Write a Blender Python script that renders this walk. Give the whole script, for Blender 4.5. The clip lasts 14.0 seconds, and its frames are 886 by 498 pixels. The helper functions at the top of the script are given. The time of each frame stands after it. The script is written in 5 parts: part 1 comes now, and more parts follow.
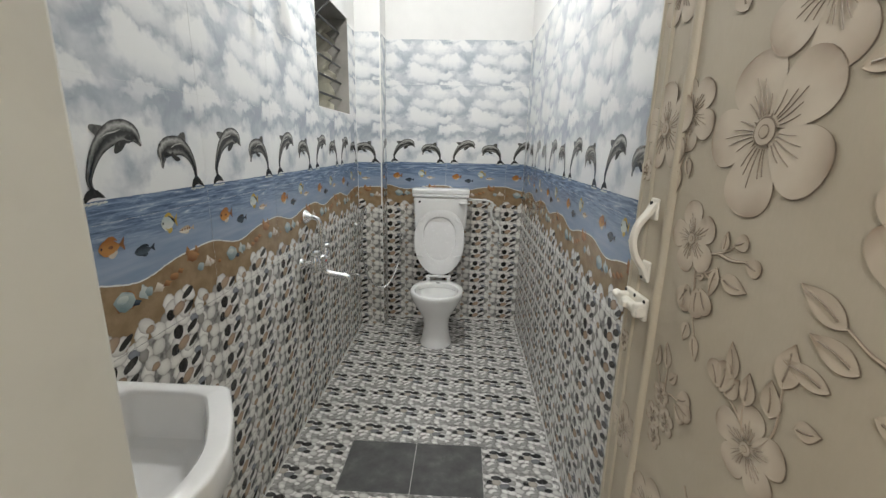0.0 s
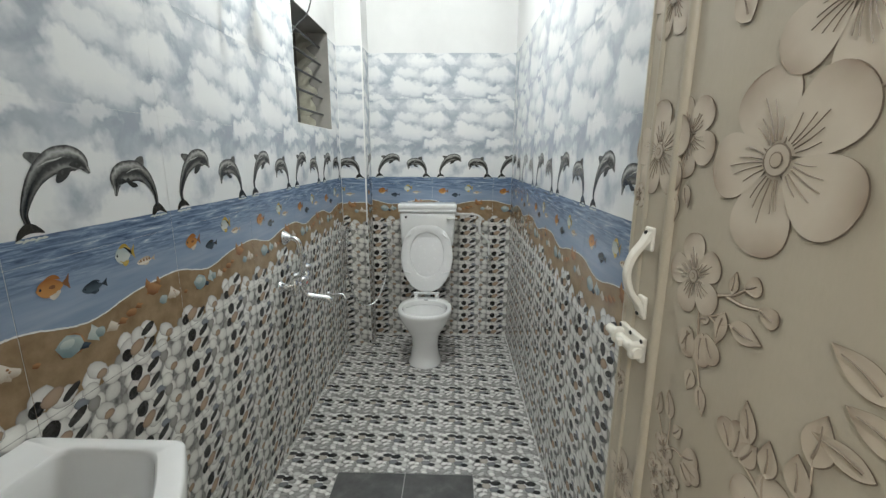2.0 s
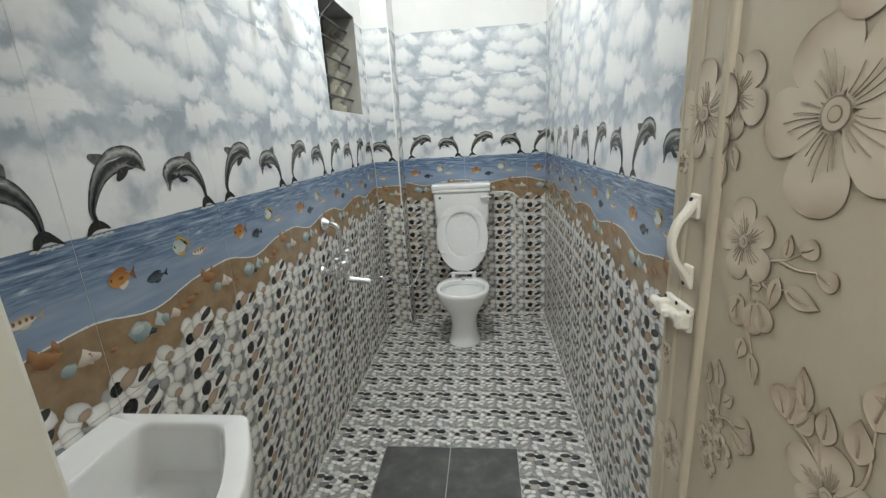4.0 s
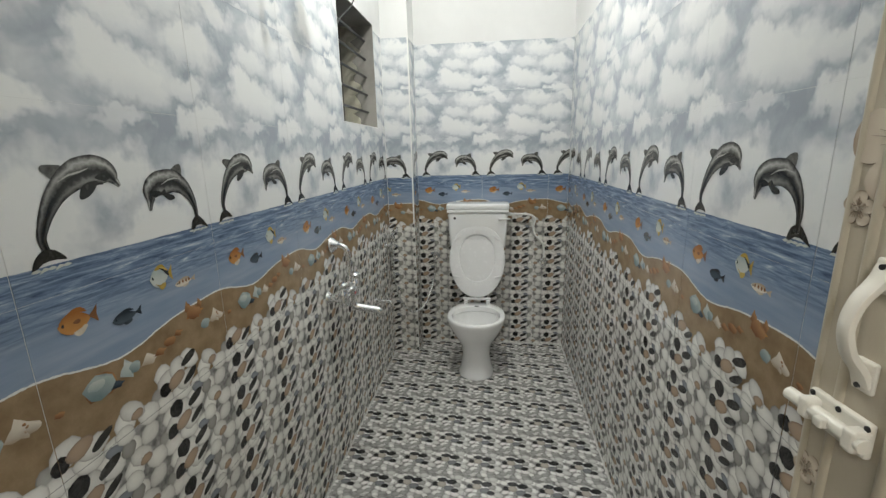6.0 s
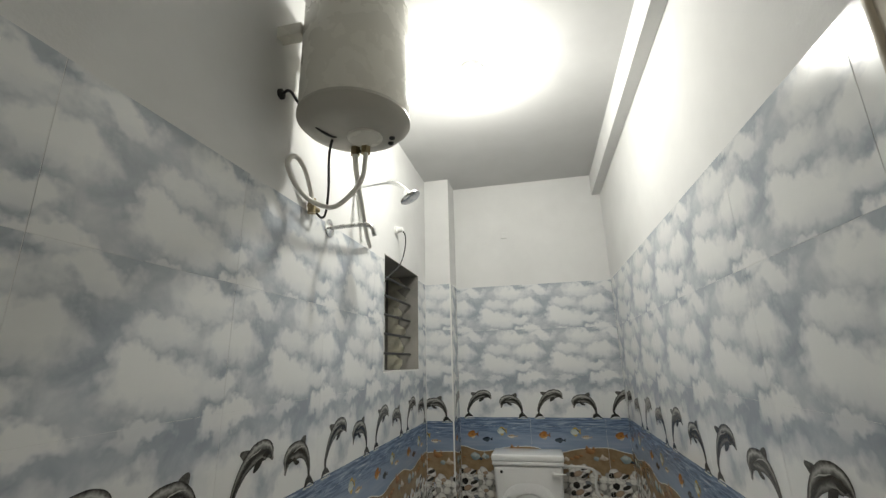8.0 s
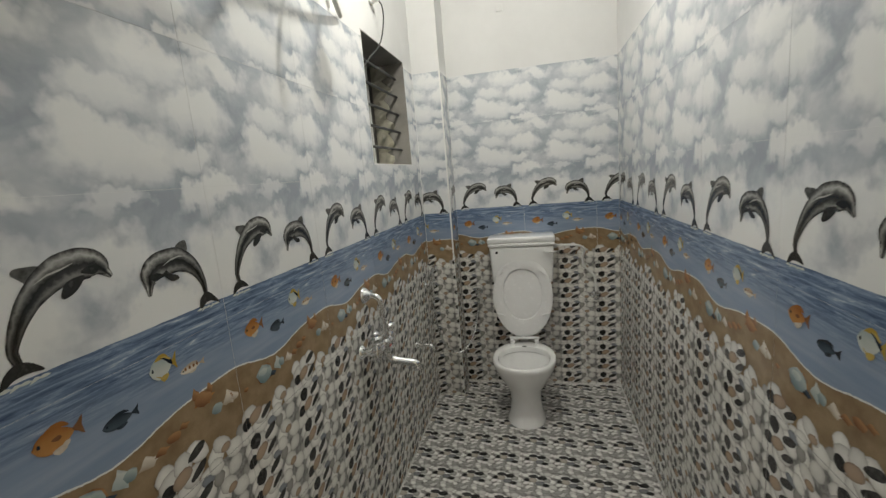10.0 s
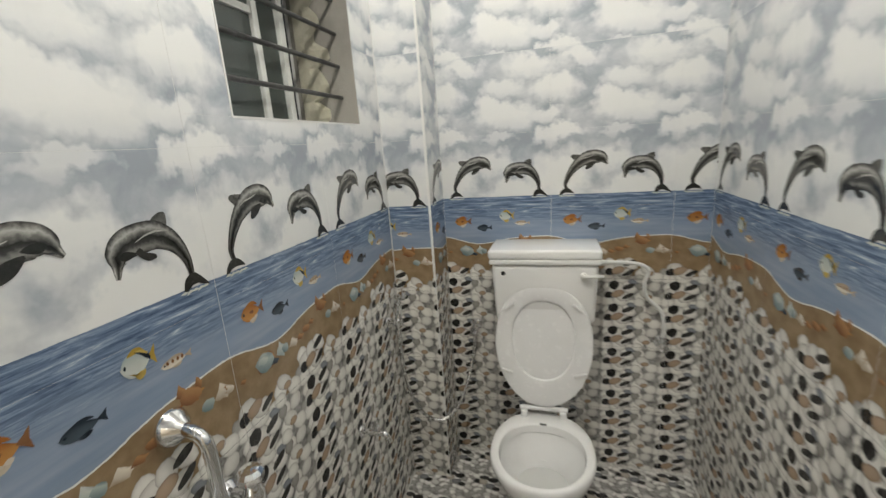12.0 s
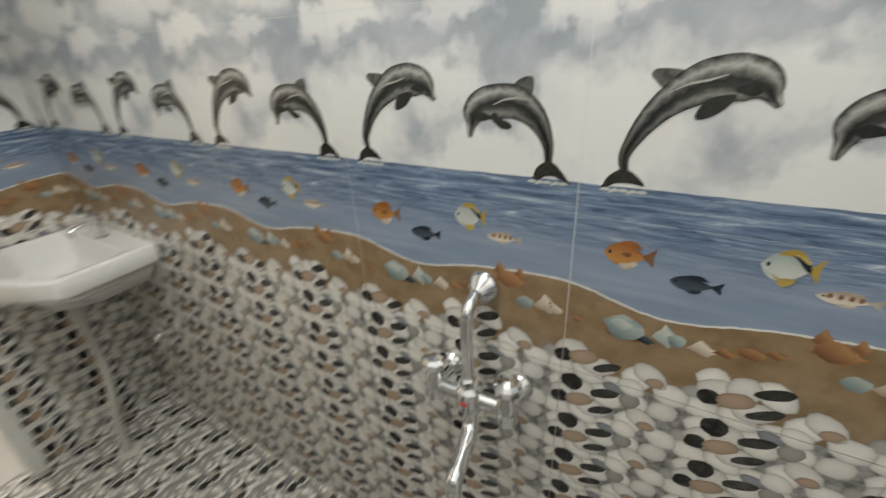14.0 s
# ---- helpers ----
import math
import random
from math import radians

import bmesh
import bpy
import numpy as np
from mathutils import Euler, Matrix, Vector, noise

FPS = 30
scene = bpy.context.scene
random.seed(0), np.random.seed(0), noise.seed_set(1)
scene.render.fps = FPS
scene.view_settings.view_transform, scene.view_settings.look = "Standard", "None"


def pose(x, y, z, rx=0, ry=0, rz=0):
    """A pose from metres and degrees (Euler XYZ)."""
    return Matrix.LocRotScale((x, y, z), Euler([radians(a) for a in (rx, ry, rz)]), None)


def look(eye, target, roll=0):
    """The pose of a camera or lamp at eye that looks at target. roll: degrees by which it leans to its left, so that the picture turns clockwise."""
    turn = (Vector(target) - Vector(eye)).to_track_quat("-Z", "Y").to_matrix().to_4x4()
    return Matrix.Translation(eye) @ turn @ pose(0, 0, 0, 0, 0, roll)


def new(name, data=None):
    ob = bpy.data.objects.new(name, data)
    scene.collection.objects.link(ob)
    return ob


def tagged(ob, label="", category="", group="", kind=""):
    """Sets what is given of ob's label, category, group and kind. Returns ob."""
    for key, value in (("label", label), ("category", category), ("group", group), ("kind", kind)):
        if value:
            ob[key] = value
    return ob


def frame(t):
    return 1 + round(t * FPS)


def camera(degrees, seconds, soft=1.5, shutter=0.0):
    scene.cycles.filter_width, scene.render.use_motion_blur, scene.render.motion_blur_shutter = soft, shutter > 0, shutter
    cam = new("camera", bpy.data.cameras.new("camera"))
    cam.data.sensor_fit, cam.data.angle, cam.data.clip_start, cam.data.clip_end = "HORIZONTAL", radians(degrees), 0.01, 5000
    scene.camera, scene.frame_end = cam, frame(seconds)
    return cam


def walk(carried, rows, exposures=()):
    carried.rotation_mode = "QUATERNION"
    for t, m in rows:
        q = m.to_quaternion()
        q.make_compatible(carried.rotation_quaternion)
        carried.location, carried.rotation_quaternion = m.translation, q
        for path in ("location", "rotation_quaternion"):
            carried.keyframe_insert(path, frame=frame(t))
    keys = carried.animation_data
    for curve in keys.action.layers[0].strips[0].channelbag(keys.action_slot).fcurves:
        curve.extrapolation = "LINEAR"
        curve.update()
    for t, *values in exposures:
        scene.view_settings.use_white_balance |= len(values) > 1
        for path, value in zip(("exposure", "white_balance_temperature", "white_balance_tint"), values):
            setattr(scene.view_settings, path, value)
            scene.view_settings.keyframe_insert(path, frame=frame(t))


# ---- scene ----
cam = camera(93.0, 14.0, soft=1.4, shutter=0.25)
PATH = [
    (0, (0.756, 0.337, 1.376), (0.669, 2.277, 0.898), 1.2),
    (0.5, (0.737, 0.402, 1.373), (0.687, 2.351, 0.929), -0.3),
    (1, (0.754, 0.417, 1.39), (0.737, 2.367, 0.95), -0.4),
    (1.5, (0.766, 0.422, 1.392), (0.744, 2.376, 0.968), 0.0),
    (2, (0.779, 0.419, 1.4), (0.732, 2.371, 0.969), 0.3),
    (2.5, (0.775, 0.422, 1.398), (0.708, 2.369, 0.947), -0.9),
    (3, (0.782, 0.408, 1.398), (0.662, 2.34, 0.892), -1.2),
    (3.5, (0.768, 0.412, 1.394), (0.592, 2.336, 0.875), -1.8),
    (4, (0.773, 0.409, 1.398), (0.561, 2.33, 0.882), -3.3),
    (4.2, (0.764, 0.423, 1.399), (0.542, 2.335, 0.856), -3.8),
    (6.3, (0.684, 0.607, 1.416), (0.456, 2.555, 1.024), -1.0),
    (6.5, (0.698, 0.613, 1.486), (0.476, 2.586, 1.248), -1.2),
    (7, (0.679, 0.681, 1.593), (0.374, 2.653, 1.732), -1.4),
    (7.2, (0.705, 0.68, 1.607), (0.318, 2.621, 1.872), -1.2),
    (8.2, (0.722, 0.660, 1.600), (0.300, 2.560, 2.130), -1.2),
    (9.3, (0.724, 0.655, 1.541), (0.254, 2.59, 1.435), -1.7),
    (9.5, (0.699, 0.67, 1.519), (0.269, 2.611, 1.305), -2.2),
    (10, (0.706, 0.758, 1.481), (0.261, 2.678, 1.14), -4.8),
    (10.5, (0.715, 0.981, 1.506), (-0.146, 2.747, 1.13), -7.0),
    (11, (0.723, 1.261, 1.531), (0.153, 3.146, 1.181), -3.2),
    (11.5, (0.67, 1.534, 1.496), (0.334, 3.42, 0.919), -3.1),
    (12, (0.65, 1.812, 1.473), (0.121, 3.68, 0.995), -4.0),
    (12.5, (0.7, 2.088, 1.477), (-0.424, 3.679, 1.022), -1.3),
    (13, (0.654, 2.275, 1.445), (-1.031, 3.235, 0.953), -2.9),
    (13.5, (0.609, 2.399, 1.434), (-1.301, 2.584, 0.874), -3.2),
    (14, (0.613, 2.583, 1.448), (-0.919, 1.655, 0.558), -3.3),
]
EXPOSURES = [(0.0, 0.5, 6150, 12), (1.5, 0.45, 5900, 8), (2.6, 0.56, 6000, 8), (4.2, 0.57, 6000, 8), (6.3, 0.34, 6200, 9), (7.1, -0.38, 6300, 9), (9.4, -0.15, 6500, 10), (10.5, 0.04, 6500, 10), (11.0, 0.05, 6500, 10),
             (11.5, 0.32, 6550, 11), (12.0, 0.42, 6550, 11), (12.5, 0.45, 6550, 11), (13.2, 0.25, 6600, 11), (14.0, 0.58, 6550, 11)]
walk(cam, [(t, look(eye, target, roll)) for t, eye, target, roll in PATH], EXPOSURES)

# ---- light ----
world = bpy.data.worlds.new("night")
scene.world = world
world.use_nodes = True
world.node_tree.nodes["Background"].inputs[0].default_value = (0.02, 0.025, 0.03, 1)
world.node_tree.nodes["Background"].inputs[1].default_value = 0.3


def point_lamp(name, at, watts, radius, colour):
    data = bpy.data.lights.new(name, "POINT")
    data.energy, data.shadow_soft_size, data.color = watts, radius, colour
    ob = new(name, data)
    ob.location = at
    return ob


LAMP = (0.52, 2.24, 2.83)
point_lamp("bulb_light", (LAMP[0], LAMP[1], LAMP[2] - 0.12), 33, 0.035, (1.0, 0.98, 0.89))
point_lamp("passage_light", (0.55, -0.75, 2.55), 38, 0.06, (1.0, 0.995, 0.97))

# ---- materials ----


def material(name, colour=(0.8, 0.8, 0.8), rough=0.5, metal=0.0, spec=0.5):
    m = bpy.data.materials.new(name)
    m.use_nodes = True
    b = m.node_tree.nodes["Principled BSDF"]
    b.inputs["Base Color"].default_value = (*colour, 1)
    b.inputs["Roughness"].default_value = rough
    b.inputs["Metallic"].default_value = metal
    b.inputs["Specular IOR Level"].default_value = spec
    return m


class Net:
    """Short hand for a material's node tree."""

    def __init__(self, m):
        self.m, self.t = m, m.node_tree
        self.bsdf = self.t.nodes["Principled BSDF"]

    def node(self, kind, **inputs):
        n = self.t.nodes.new(kind)
        for key, value in inputs.items():
            self.put(n, key.replace("_", " "), value)
        return n

    def put(self, n, key, value):
        socket = n.inputs[int(key)] if key.isdigit() else n.inputs[key]
        if isinstance(value, bpy.types.NodeSocket):
            self.t.links.new(value, socket)
        else:
            socket.default_value = value

    def math(self, op, a, b=0.0, c=None):
        n = self.t.nodes.new("ShaderNodeMath")
        n.operation = op
        self.put(n, "0", a)
        self.put(n, "1", b)
        if c is not None:
            self.put(n, "2", c)
        return n.outputs[0]

    def ramp(self, fac, stops, constant=False):
        n = self.t.nodes.new("ShaderNodeValToRGB")
        if constant:
            n.color_ramp.interpolation = "CONSTANT"
        e = n.color_ramp.elements
        while len(e) < len(stops):
            e.new(0.5)
        for el, (p, c) in zip(e, stops):
            el.position = p
            el.color = (*c, 1) if len(c) == 3 else c
        self.put(n, "Fac", fac)
        return n.outputs["Color"]

    def mix(self, fac, a, b, mode="MIX"):
        n = self.t.nodes.new("ShaderNodeMix")
        n.data_type, n.blend_type = "RGBA", mode
        self.put(n, "0", fac)
        for i, v in ((6, a), (7, b)):
            if isinstance(v, tuple) and len(v) == 3:
                v = (*v, 1)
            self.put(n, str(i), v)
        return n.outputs[2]

    def noise(self, vec, scale, detail=4.0, rough=0.55, distort=0.0):
        n = self.t.nodes.new("ShaderNodeTexNoise")
        if vec is not None:
            self.put(n, "Vector", vec)
        for k, v in (("Scale", scale), ("Detail", detail), ("Roughness", rough), ("Distortion", distort)):
            self.put(n, k, v)
        return n.outputs["Fac"]

    def uv(self, name="UVMap"):
        n = self.t.nodes.new("ShaderNodeUVMap")
        n.uv_map = name
        s = self.t.nodes.new("ShaderNodeSeparateXYZ")
        self.t.links.new(n.outputs[0], s.inputs[0])
        return s.outputs[0], s.outputs[1]

    def vec(self, x, y, z):
        n = self.t.nodes.new("ShaderNodeCombineXYZ")
        for k, v in zip("012", (x, y, z)):
            self.put(n, k, v)
        return n.outputs[0]

    def obj(self):
        return self.t.nodes.new("ShaderNodeTexCoord").outputs["Object"]

    def geo(self):
        return self.t.nodes.new("ShaderNodeNewGeometry").outputs["Position"]

    def bump(self, height, strength=0.2, dist=0.002):
        n = self.t.nodes.new("ShaderNodeBump")
        self.put(n, "Height", height)
        self.put(n, "Strength", strength)
        self.put(n, "Distance", dist)
        self.t.links.new(n.outputs[0], self.bsdf.inputs["Normal"])

    def base(self, c):
        self.put(self.bsdf, "Base Color", c)

    def rough(self, r):
        self.put(self.bsdf, "Roughness", r)


TW, TH = 0.45, 0.30      # wall tile
WATER = 1.25             # height of the printed water's edge


def glaze(n, low=0.10, high=0.24):
    """A glazed face: uneven gloss and a slight waviness."""
    p = n.geo()
    n.rough(n.ramp(n.noise(p, 9.0, 3.0), [(0.35, (low,) * 3), (0.7, (high,) * 3)]))
    n.bump(n.noise(p, 5.0, 2.0), 0.06, 0.004)


# printed clouds: place on the tile, height, half width, half height, paleness
CLOUDS = [(0.035, 1.335, 0.115, 0.100, 0.95), (0.225, 1.375, 0.098, 0.066, 0.90), (0.30, 1.262, 0.13, 0.055, 0.90), (0.41, 1.345, 0.045, 0.040, 0.82),
          (0.435, 1.476, 0.062, 0.028, 0.86), (0.055, 1.492, 0.070, 0.038, 1.0), (0.25, 1.480, 0.08, 0.022, 0.66),
          (0.275, 1.565, 0.130, 0.060, 0.95), (0.205, 1.605, 0.062, 0.036, 1.0), (0.44, 1.560, 0.075, 0.042, 0.88), (0.02, 1.662, 0.105, 0.054, 1.0),
          (0.27, 1.672, 0.085, 0.036, 0.86), (0.38, 1.745, 0.100, 0.044, 0.96), (0.11, 1.752, 0.095, 0.042, 0.92), (0.055, 1.802, 0.066, 0.026, 0.95)]


def print_material():
    """The picture on the upper tiles: sky over sea over sand. UV: metres across the tile, metres above the floor."""
    n = Net(material("picture_tile_glaze", rough=0.15))
    u, v = n.uv()
    ang = n.math("MULTIPLY", u, 2 * math.pi / TW)
    r = TW / (2 * math.pi)
    cx, cy = n.math("MULTIPLY", n.math("COSINE", ang), r), n.math("MULTIPLY", n.math("SINE", ang), r)
    # sky: the same clouds on every tile of the upper rows, other ones above the water
    row = n.math("FLOOR", n.math("DIVIDE", v, TH))
    up = n.math("MULTIPLY", n.math("MAXIMUM", n.math("SUBTRACT", row, 5.0), 0.0), TH)
    h = n.math("SUBTRACT", v, up)
    p = n.vec(cx, cy, h)

    def swirl(scale, amount):
        """Two uneven shifts that repeat with the tile."""
        t = n.t.nodes.new("ShaderNodeTexNoise")
        n.put(t, "Vector", p)
        for key, value in (("Scale", scale), ("Detail", 3.0), ("Roughness", 0.6)):
            n.put(t, key, value)
        c = n.t.nodes.new("ShaderNodeSeparateColor")
        n.put(c, "0", t.outputs["Color"])
        return [n.math("MULTIPLY", n.math("SUBTRACT", c.outputs[k], 0.5), amount) for k in (0, 1)]
    sx, sz = swirl(13.0, 0.135)
    fx, fz = swirl(46.0, 0.028)
    pu = n.math("ADD", n.math("ADD", u, sx), fx)
    ph = n.math("ADD", n.math("ADD", h, sz), fz)
    thin = n.noise(p, 9.0, 4.0, 0.55, 0.4)
    cloud = n.math("ADD", n.math("MULTIPLY", n.math("SUBTRACT", thin, 0.46), 1.7), 0.20)
    for x, z, rx, rz, tone in CLOUDS:
        rx, rz = 1.12 * rx, 1.12 * rz
        w = n.math("WRAP", pu, x + TW / 2, x - TW / 2)
        q = n.t.nodes.new("ShaderNodeVectorMath")
        q.operation = "MULTIPLY_ADD"
        n.put(q, "0", n.vec(w, ph, 0.0))
        q.inputs[1].default_value = (1 / rx, 1 / rz, 0)
        q.inputs[2].default_value = (-x / rx, -z / rz, 0)
        ln = n.t.nodes.new("ShaderNodeVectorMath")
        ln.operation = "LENGTH"
        n.put(ln, "0", q.outputs[0])
        edge = n.math("MULTIPLY", n.math("SUBTRACT", 1.0, ln.outputs["Value"]), 2.3)
        edge.node.use_clamp = True
        # a crisp crown and a foot that melts into the sky
        foot = n.math("MULTIPLY_ADD", n.math("SUBTRACT", h, z), 0.60 / rz, 1.0)
        foot.node.use_clamp = True
        a = n.math("MULTIPLY", edge, foot)
        cloud = n.math("MULTIPLY_ADD", a, n.math("SUBTRACT", tone, cloud), cloud)
    fine = n.noise(p, 40.0, 4.0, 0.6)
    cloud = n.math("ADD", cloud, n.math("MULTIPLY", n.math("SUBTRACT", fine, 0.5), 0.15))
    low = n.math("MULTIPLY", n.math("SUBTRACT", 1.37, h), 2.4)
    low.node.use_clamp = True
    cloud = n.math("ADD", cloud, low)
    sky = n.ramp(cloud, [(0.0, (0.315, 0.35, 0.395)), (0.25, (0.405, 0.437, 0.482)), (0.5, (0.535, 0.558, 0.585)), (0.72, (0.645, 0.66, 0.67)), (0.95, (0.735, 0.742, 0.735))])
    # sea: streaks along the wall, calmer and paler towards the shore
    s = n.vec(n.math("MULTIPLY", cx, 0.35), n.math("MULTIPLY", cy, 0.35), n.math("MULTIPLY", v, 4.2))
    streak = n.noise(s, 34.0, 5.0, 0.66, 0.5)
    deep = n.ramp(streak, [(0.32, (0.045, 0.075, 0.135)), (0.47, (0.125, 0.18, 0.28)), (0.6, (0.24, 0.31, 0.425)), (0.72, (0.58, 0.64, 0.70))])
    pale = n.ramp(n.noise(s, 12.0, 3.0), [(0.3, (0.20, 0.265, 0.375)), (0.7, (0.285, 0.345, 0.45))])
    near = n.math("MULTIPLY", n.math("SUBTRACT", v, 1.125), 16.0)
    near.node.use_clamp = True
    sea = n.mix(near, pale, deep)
    # shore line
    w1 = n.math("MULTIPLY", n.math("SINE", n.math("ADD", ang, 2.478)), 0.0155)
    w2 = n.math("MULTIPLY", n.math("SINE", n.math("MULTIPLY_ADD", ang, 2.0, 0.9)), 0.0035)
    ragged = n.math("MULTIPLY", n.math("SUBTRACT", n.noise(n.vec(cx, cy, v), 70.0, 3.0), 0.5), 0.006)
    shore = n.math("ADD", n.math("ADD", n.math("ADD", w1, w2), ragged), 1.066)
    over = n.math("SUBTRACT", v, shore)
    grain = n.noise(n.vec(cx, cy, v), 320.0, 2.0)
    dune = n.noise(n.vec(cx, cy, v), 22.0, 3.0)
    sand = n.mix(n.ramp(dune, [(0.3, (0, 0, 0)), (0.7, (1, 1, 1))]), (0.225, 0.15, 0.08), (0.345, 0.25, 0.145))
    sand = n.mix(n.math("MULTIPLY", grain, 0.30), sand, (0.15, 0.09, 0.045))
    is_sea = n.math("GREATER_THAN", over, 0.0)
    col = n.mix(is_sea, sand, sea)
    foam = n.math("COMPARE", over, 0.0014, 0.0018)
    col = n.mix(foam, col, (0.72, 0.72, 0.70))
    is_sky = n.math("GREATER_THAN", n.math("ADD", v, n.math("MULTIPLY", n.math("SUBTRACT", streak, 0.5), 0.006)), WATER)
    col = n.mix(is_sky, col, sky)
    n.base(col)
    glaze(n)
    return n.m


def pebble_ground():
    n = Net(material("pebble_tile_ground", rough=0.2))
    n.base(n.ramp(n.noise(n.geo(), 60.0, 3.0), [(0.35, (0.15, 0.147, 0.14)), (0.65, (0.38, 0.37, 0.355))]))
    glaze(n)
    return n.m


def pebble_print(name, stops):
    """Printed pebbles. UV: how far from a pebble's middle, and its number, which picks the stone."""
    n = Net(material(name, rough=0.16))
    u, v = n.uv()
    stone = n.ramp(v, stops, True)
    edge = n.ramp(u, [(0.0, (1.05, 1.05, 1.04)), (0.55, (0.97, 0.97, 0.96)), (0.86, (0.82, 0.81, 0.80)), (1.0, (0.52, 0.51, 0.50))])
    col = n.mix(1.0, stone, edge, "MULTIPLY")
    vein = n.noise(n.geo(), 48.0, 5.0, 0.6, 0.5)
    col = n.mix(n.ramp(vein, [(0.45, (0, 0, 0)), (0.75, (0.42,) * 3)]), col, n.mix(0.45, col, (0.32, 0.31, 0.30)))
    n.base(col)
    glaze(n)
    return n.m


def motif_material(name, dark, light, noise_scale=30.0):
    """Ink of a printed figure. UV: from its dark side to its light one."""
    n = Net(material(name, rough=0.16))
    u, v = n.uv()
    shade = n.math("ADD", u, n.math("MULTIPLY", n.math("SUBTRACT", n.noise(n.geo(), noise_scale, 4.0), 0.5), 0.5))
    n.base(n.ramp(shade, [(0.05, dark), (0.45, tuple(0.5 * (a + b) for a, b in zip(dark, light))), (0.8, light), (1.0, dark)]))
    glaze(n)
    return n.m


def sleek_ink():
    """Ink of the leaping figures. UV: from the back's edge to the belly's, and from tail to tip."""
    n = Net(material("grey_ink", rough=0.16))
    u, v = n.uv()
    streaks = n.noise(n.geo(), 75.0, 4.0, 0.6)
    across = n.math("ADD", u, n.math("MULTIPLY", n.math("SUBTRACT", streaks, 0.5), 0.34))
    body = n.ramp(across, [(0.0, (0.025, 0.025, 0.024)), (0.10, (0.15, 0.148, 0.14)), (0.22, (0.44, 0.435, 0.41)), (0.36, (0.15, 0.15, 0.14)), (0.50, (0.026, 0.026, 0.024)),
                           (0.66, (0.05, 0.05, 0.047)), (0.82, (0.24, 0.236, 0.22)), (1.0, (0.02, 0.02, 0.019))])
    tail = n.ramp(v, [(0.0, (0.16,) * 3), (0.22, (0.42,) * 3), (0.5, (0.85,) * 3), (0.72, (1.05, 1.05, 1.04)), (0.84, (0.62,) * 3), (0.90, (0.50,) * 3), (0.95, (1.3,) * 3), (1.0, (1.0,) * 3)])
    n.base(n.mix(1.0, body, tail, "MULTIPLY"))
    glaze(n)
    return n.m


def plaster(name, colour, amount=0.06, bumpy=0.25):
    n = Net(material(name, colour, 0.75, spec=0.25))
    p = n.geo()
    d = tuple(c * (1 - amount * 1.6) for c in colour)
    n.base(n.ramp(n.noise(p, 2.6, 6.0, 0.6), [(0.3, d), (0.65, colour)]))
    n.bump(n.math("ADD", n.noise(p, 140.0, 3.0), n.math("MULTIPLY", n.noise(p, 14.0, 3.0), 1.5)), bumpy, 0.0015)
    return n.m


def film_material(name, a, b, rough=0.42):
    """Printed film on the plastic door: linen grain with pale scuffs."""
    n = Net(material(name, a, rough, spec=0.4))
    p = n.obj()
    m = n.t.nodes.new("ShaderNodeMapping")
    n.put(m, "Vector", p)
    m.inputs["Scale"].default_value = (1.0, 1.0, 0.35)
    fibre = n.noise(m.outputs[0], 210.0, 4.0, 0.65)
    patch = n.noise(p, 4.5, 4.0, 0.55)
    col = n.mix(n.ramp(patch, [(0.3, (0, 0, 0)), (0.7, (1, 1, 1))]), a, b)
    col = n.mix(n.math("MULTIPLY", fibre, 0.22), col, tuple(c * 0.62 for c in a))
    n.base(col)
    n.rough(n.ramp(n.noise(p, 7.0, 4.0), [(0.35, (rough - 0.1,) * 3), (0.7, (rough + 0.12,) * 3)]))
    n.bump(fibre, 0.12, 0.0008)
    return n.m


def petal_material(name, light, dark):
    """The film's flowers: shaded in the print from a pale tip to a brown root. UV: root to tip, and across."""
    n = Net(material(name, light, 0.42, spec=0.4))
    u, v = n.uv()
    shade = n.math("ADD", u, n.math("MULTIPLY", n.math("SUBTRACT", n.noise(n.obj(), 14.0, 3.0), 0.5), 0.7))
    n.base(n.mix(n.ramp(shade, [(0.0, (1, 1, 1)), (0.75, (0.0, 0.0, 0.0))]), light, dark))
    n.bump(n.noise(n.obj(), 200.0, 3.0), 0.08, 0.0006)
    return n.m


def worn(name, colour, rough, metal=0.0, spec=0.5, dirt=(0.3, 0.28, 0.25), amount=0.15, scale=18.0, coat=0.0):
    n = Net(material(name, colour, rough, metal, spec))
    p = n.obj()
    f = n.ramp(n.noise(p, scale, 5.0, 0.6), [(0.5, (0, 0, 0)), (0.8, (amount,) * 3)])
    n.base(n.mix(f, colour, dirt))
    n.rough(n.ramp(n.noise(p, scale * 2.3, 4.0), [(0.3, (max(rough - 0.05, 0.02),) * 3), (0.75, (rough + 0.10,) * 3)]))
    n.bsdf.inputs["Coat Weight"].default_value = coat
    return n.m


def slate_material():
    n = Net(material("slate_grey_tile", (0.09, 0.09, 0.09), 0.55))
    p = n.geo()
    n.base(n.ramp(n.noise(p, 11.0, 6.0, 0.62), [(0.3, (0.055, 0.056, 0.056)), (0.55, (0.095, 0.095, 0.094)), (0.75, (0.16, 0.158, 0.15))]))
    n.bump(n.noise(p, 120.0, 4.0), 0.25, 0.001)
    return n.m


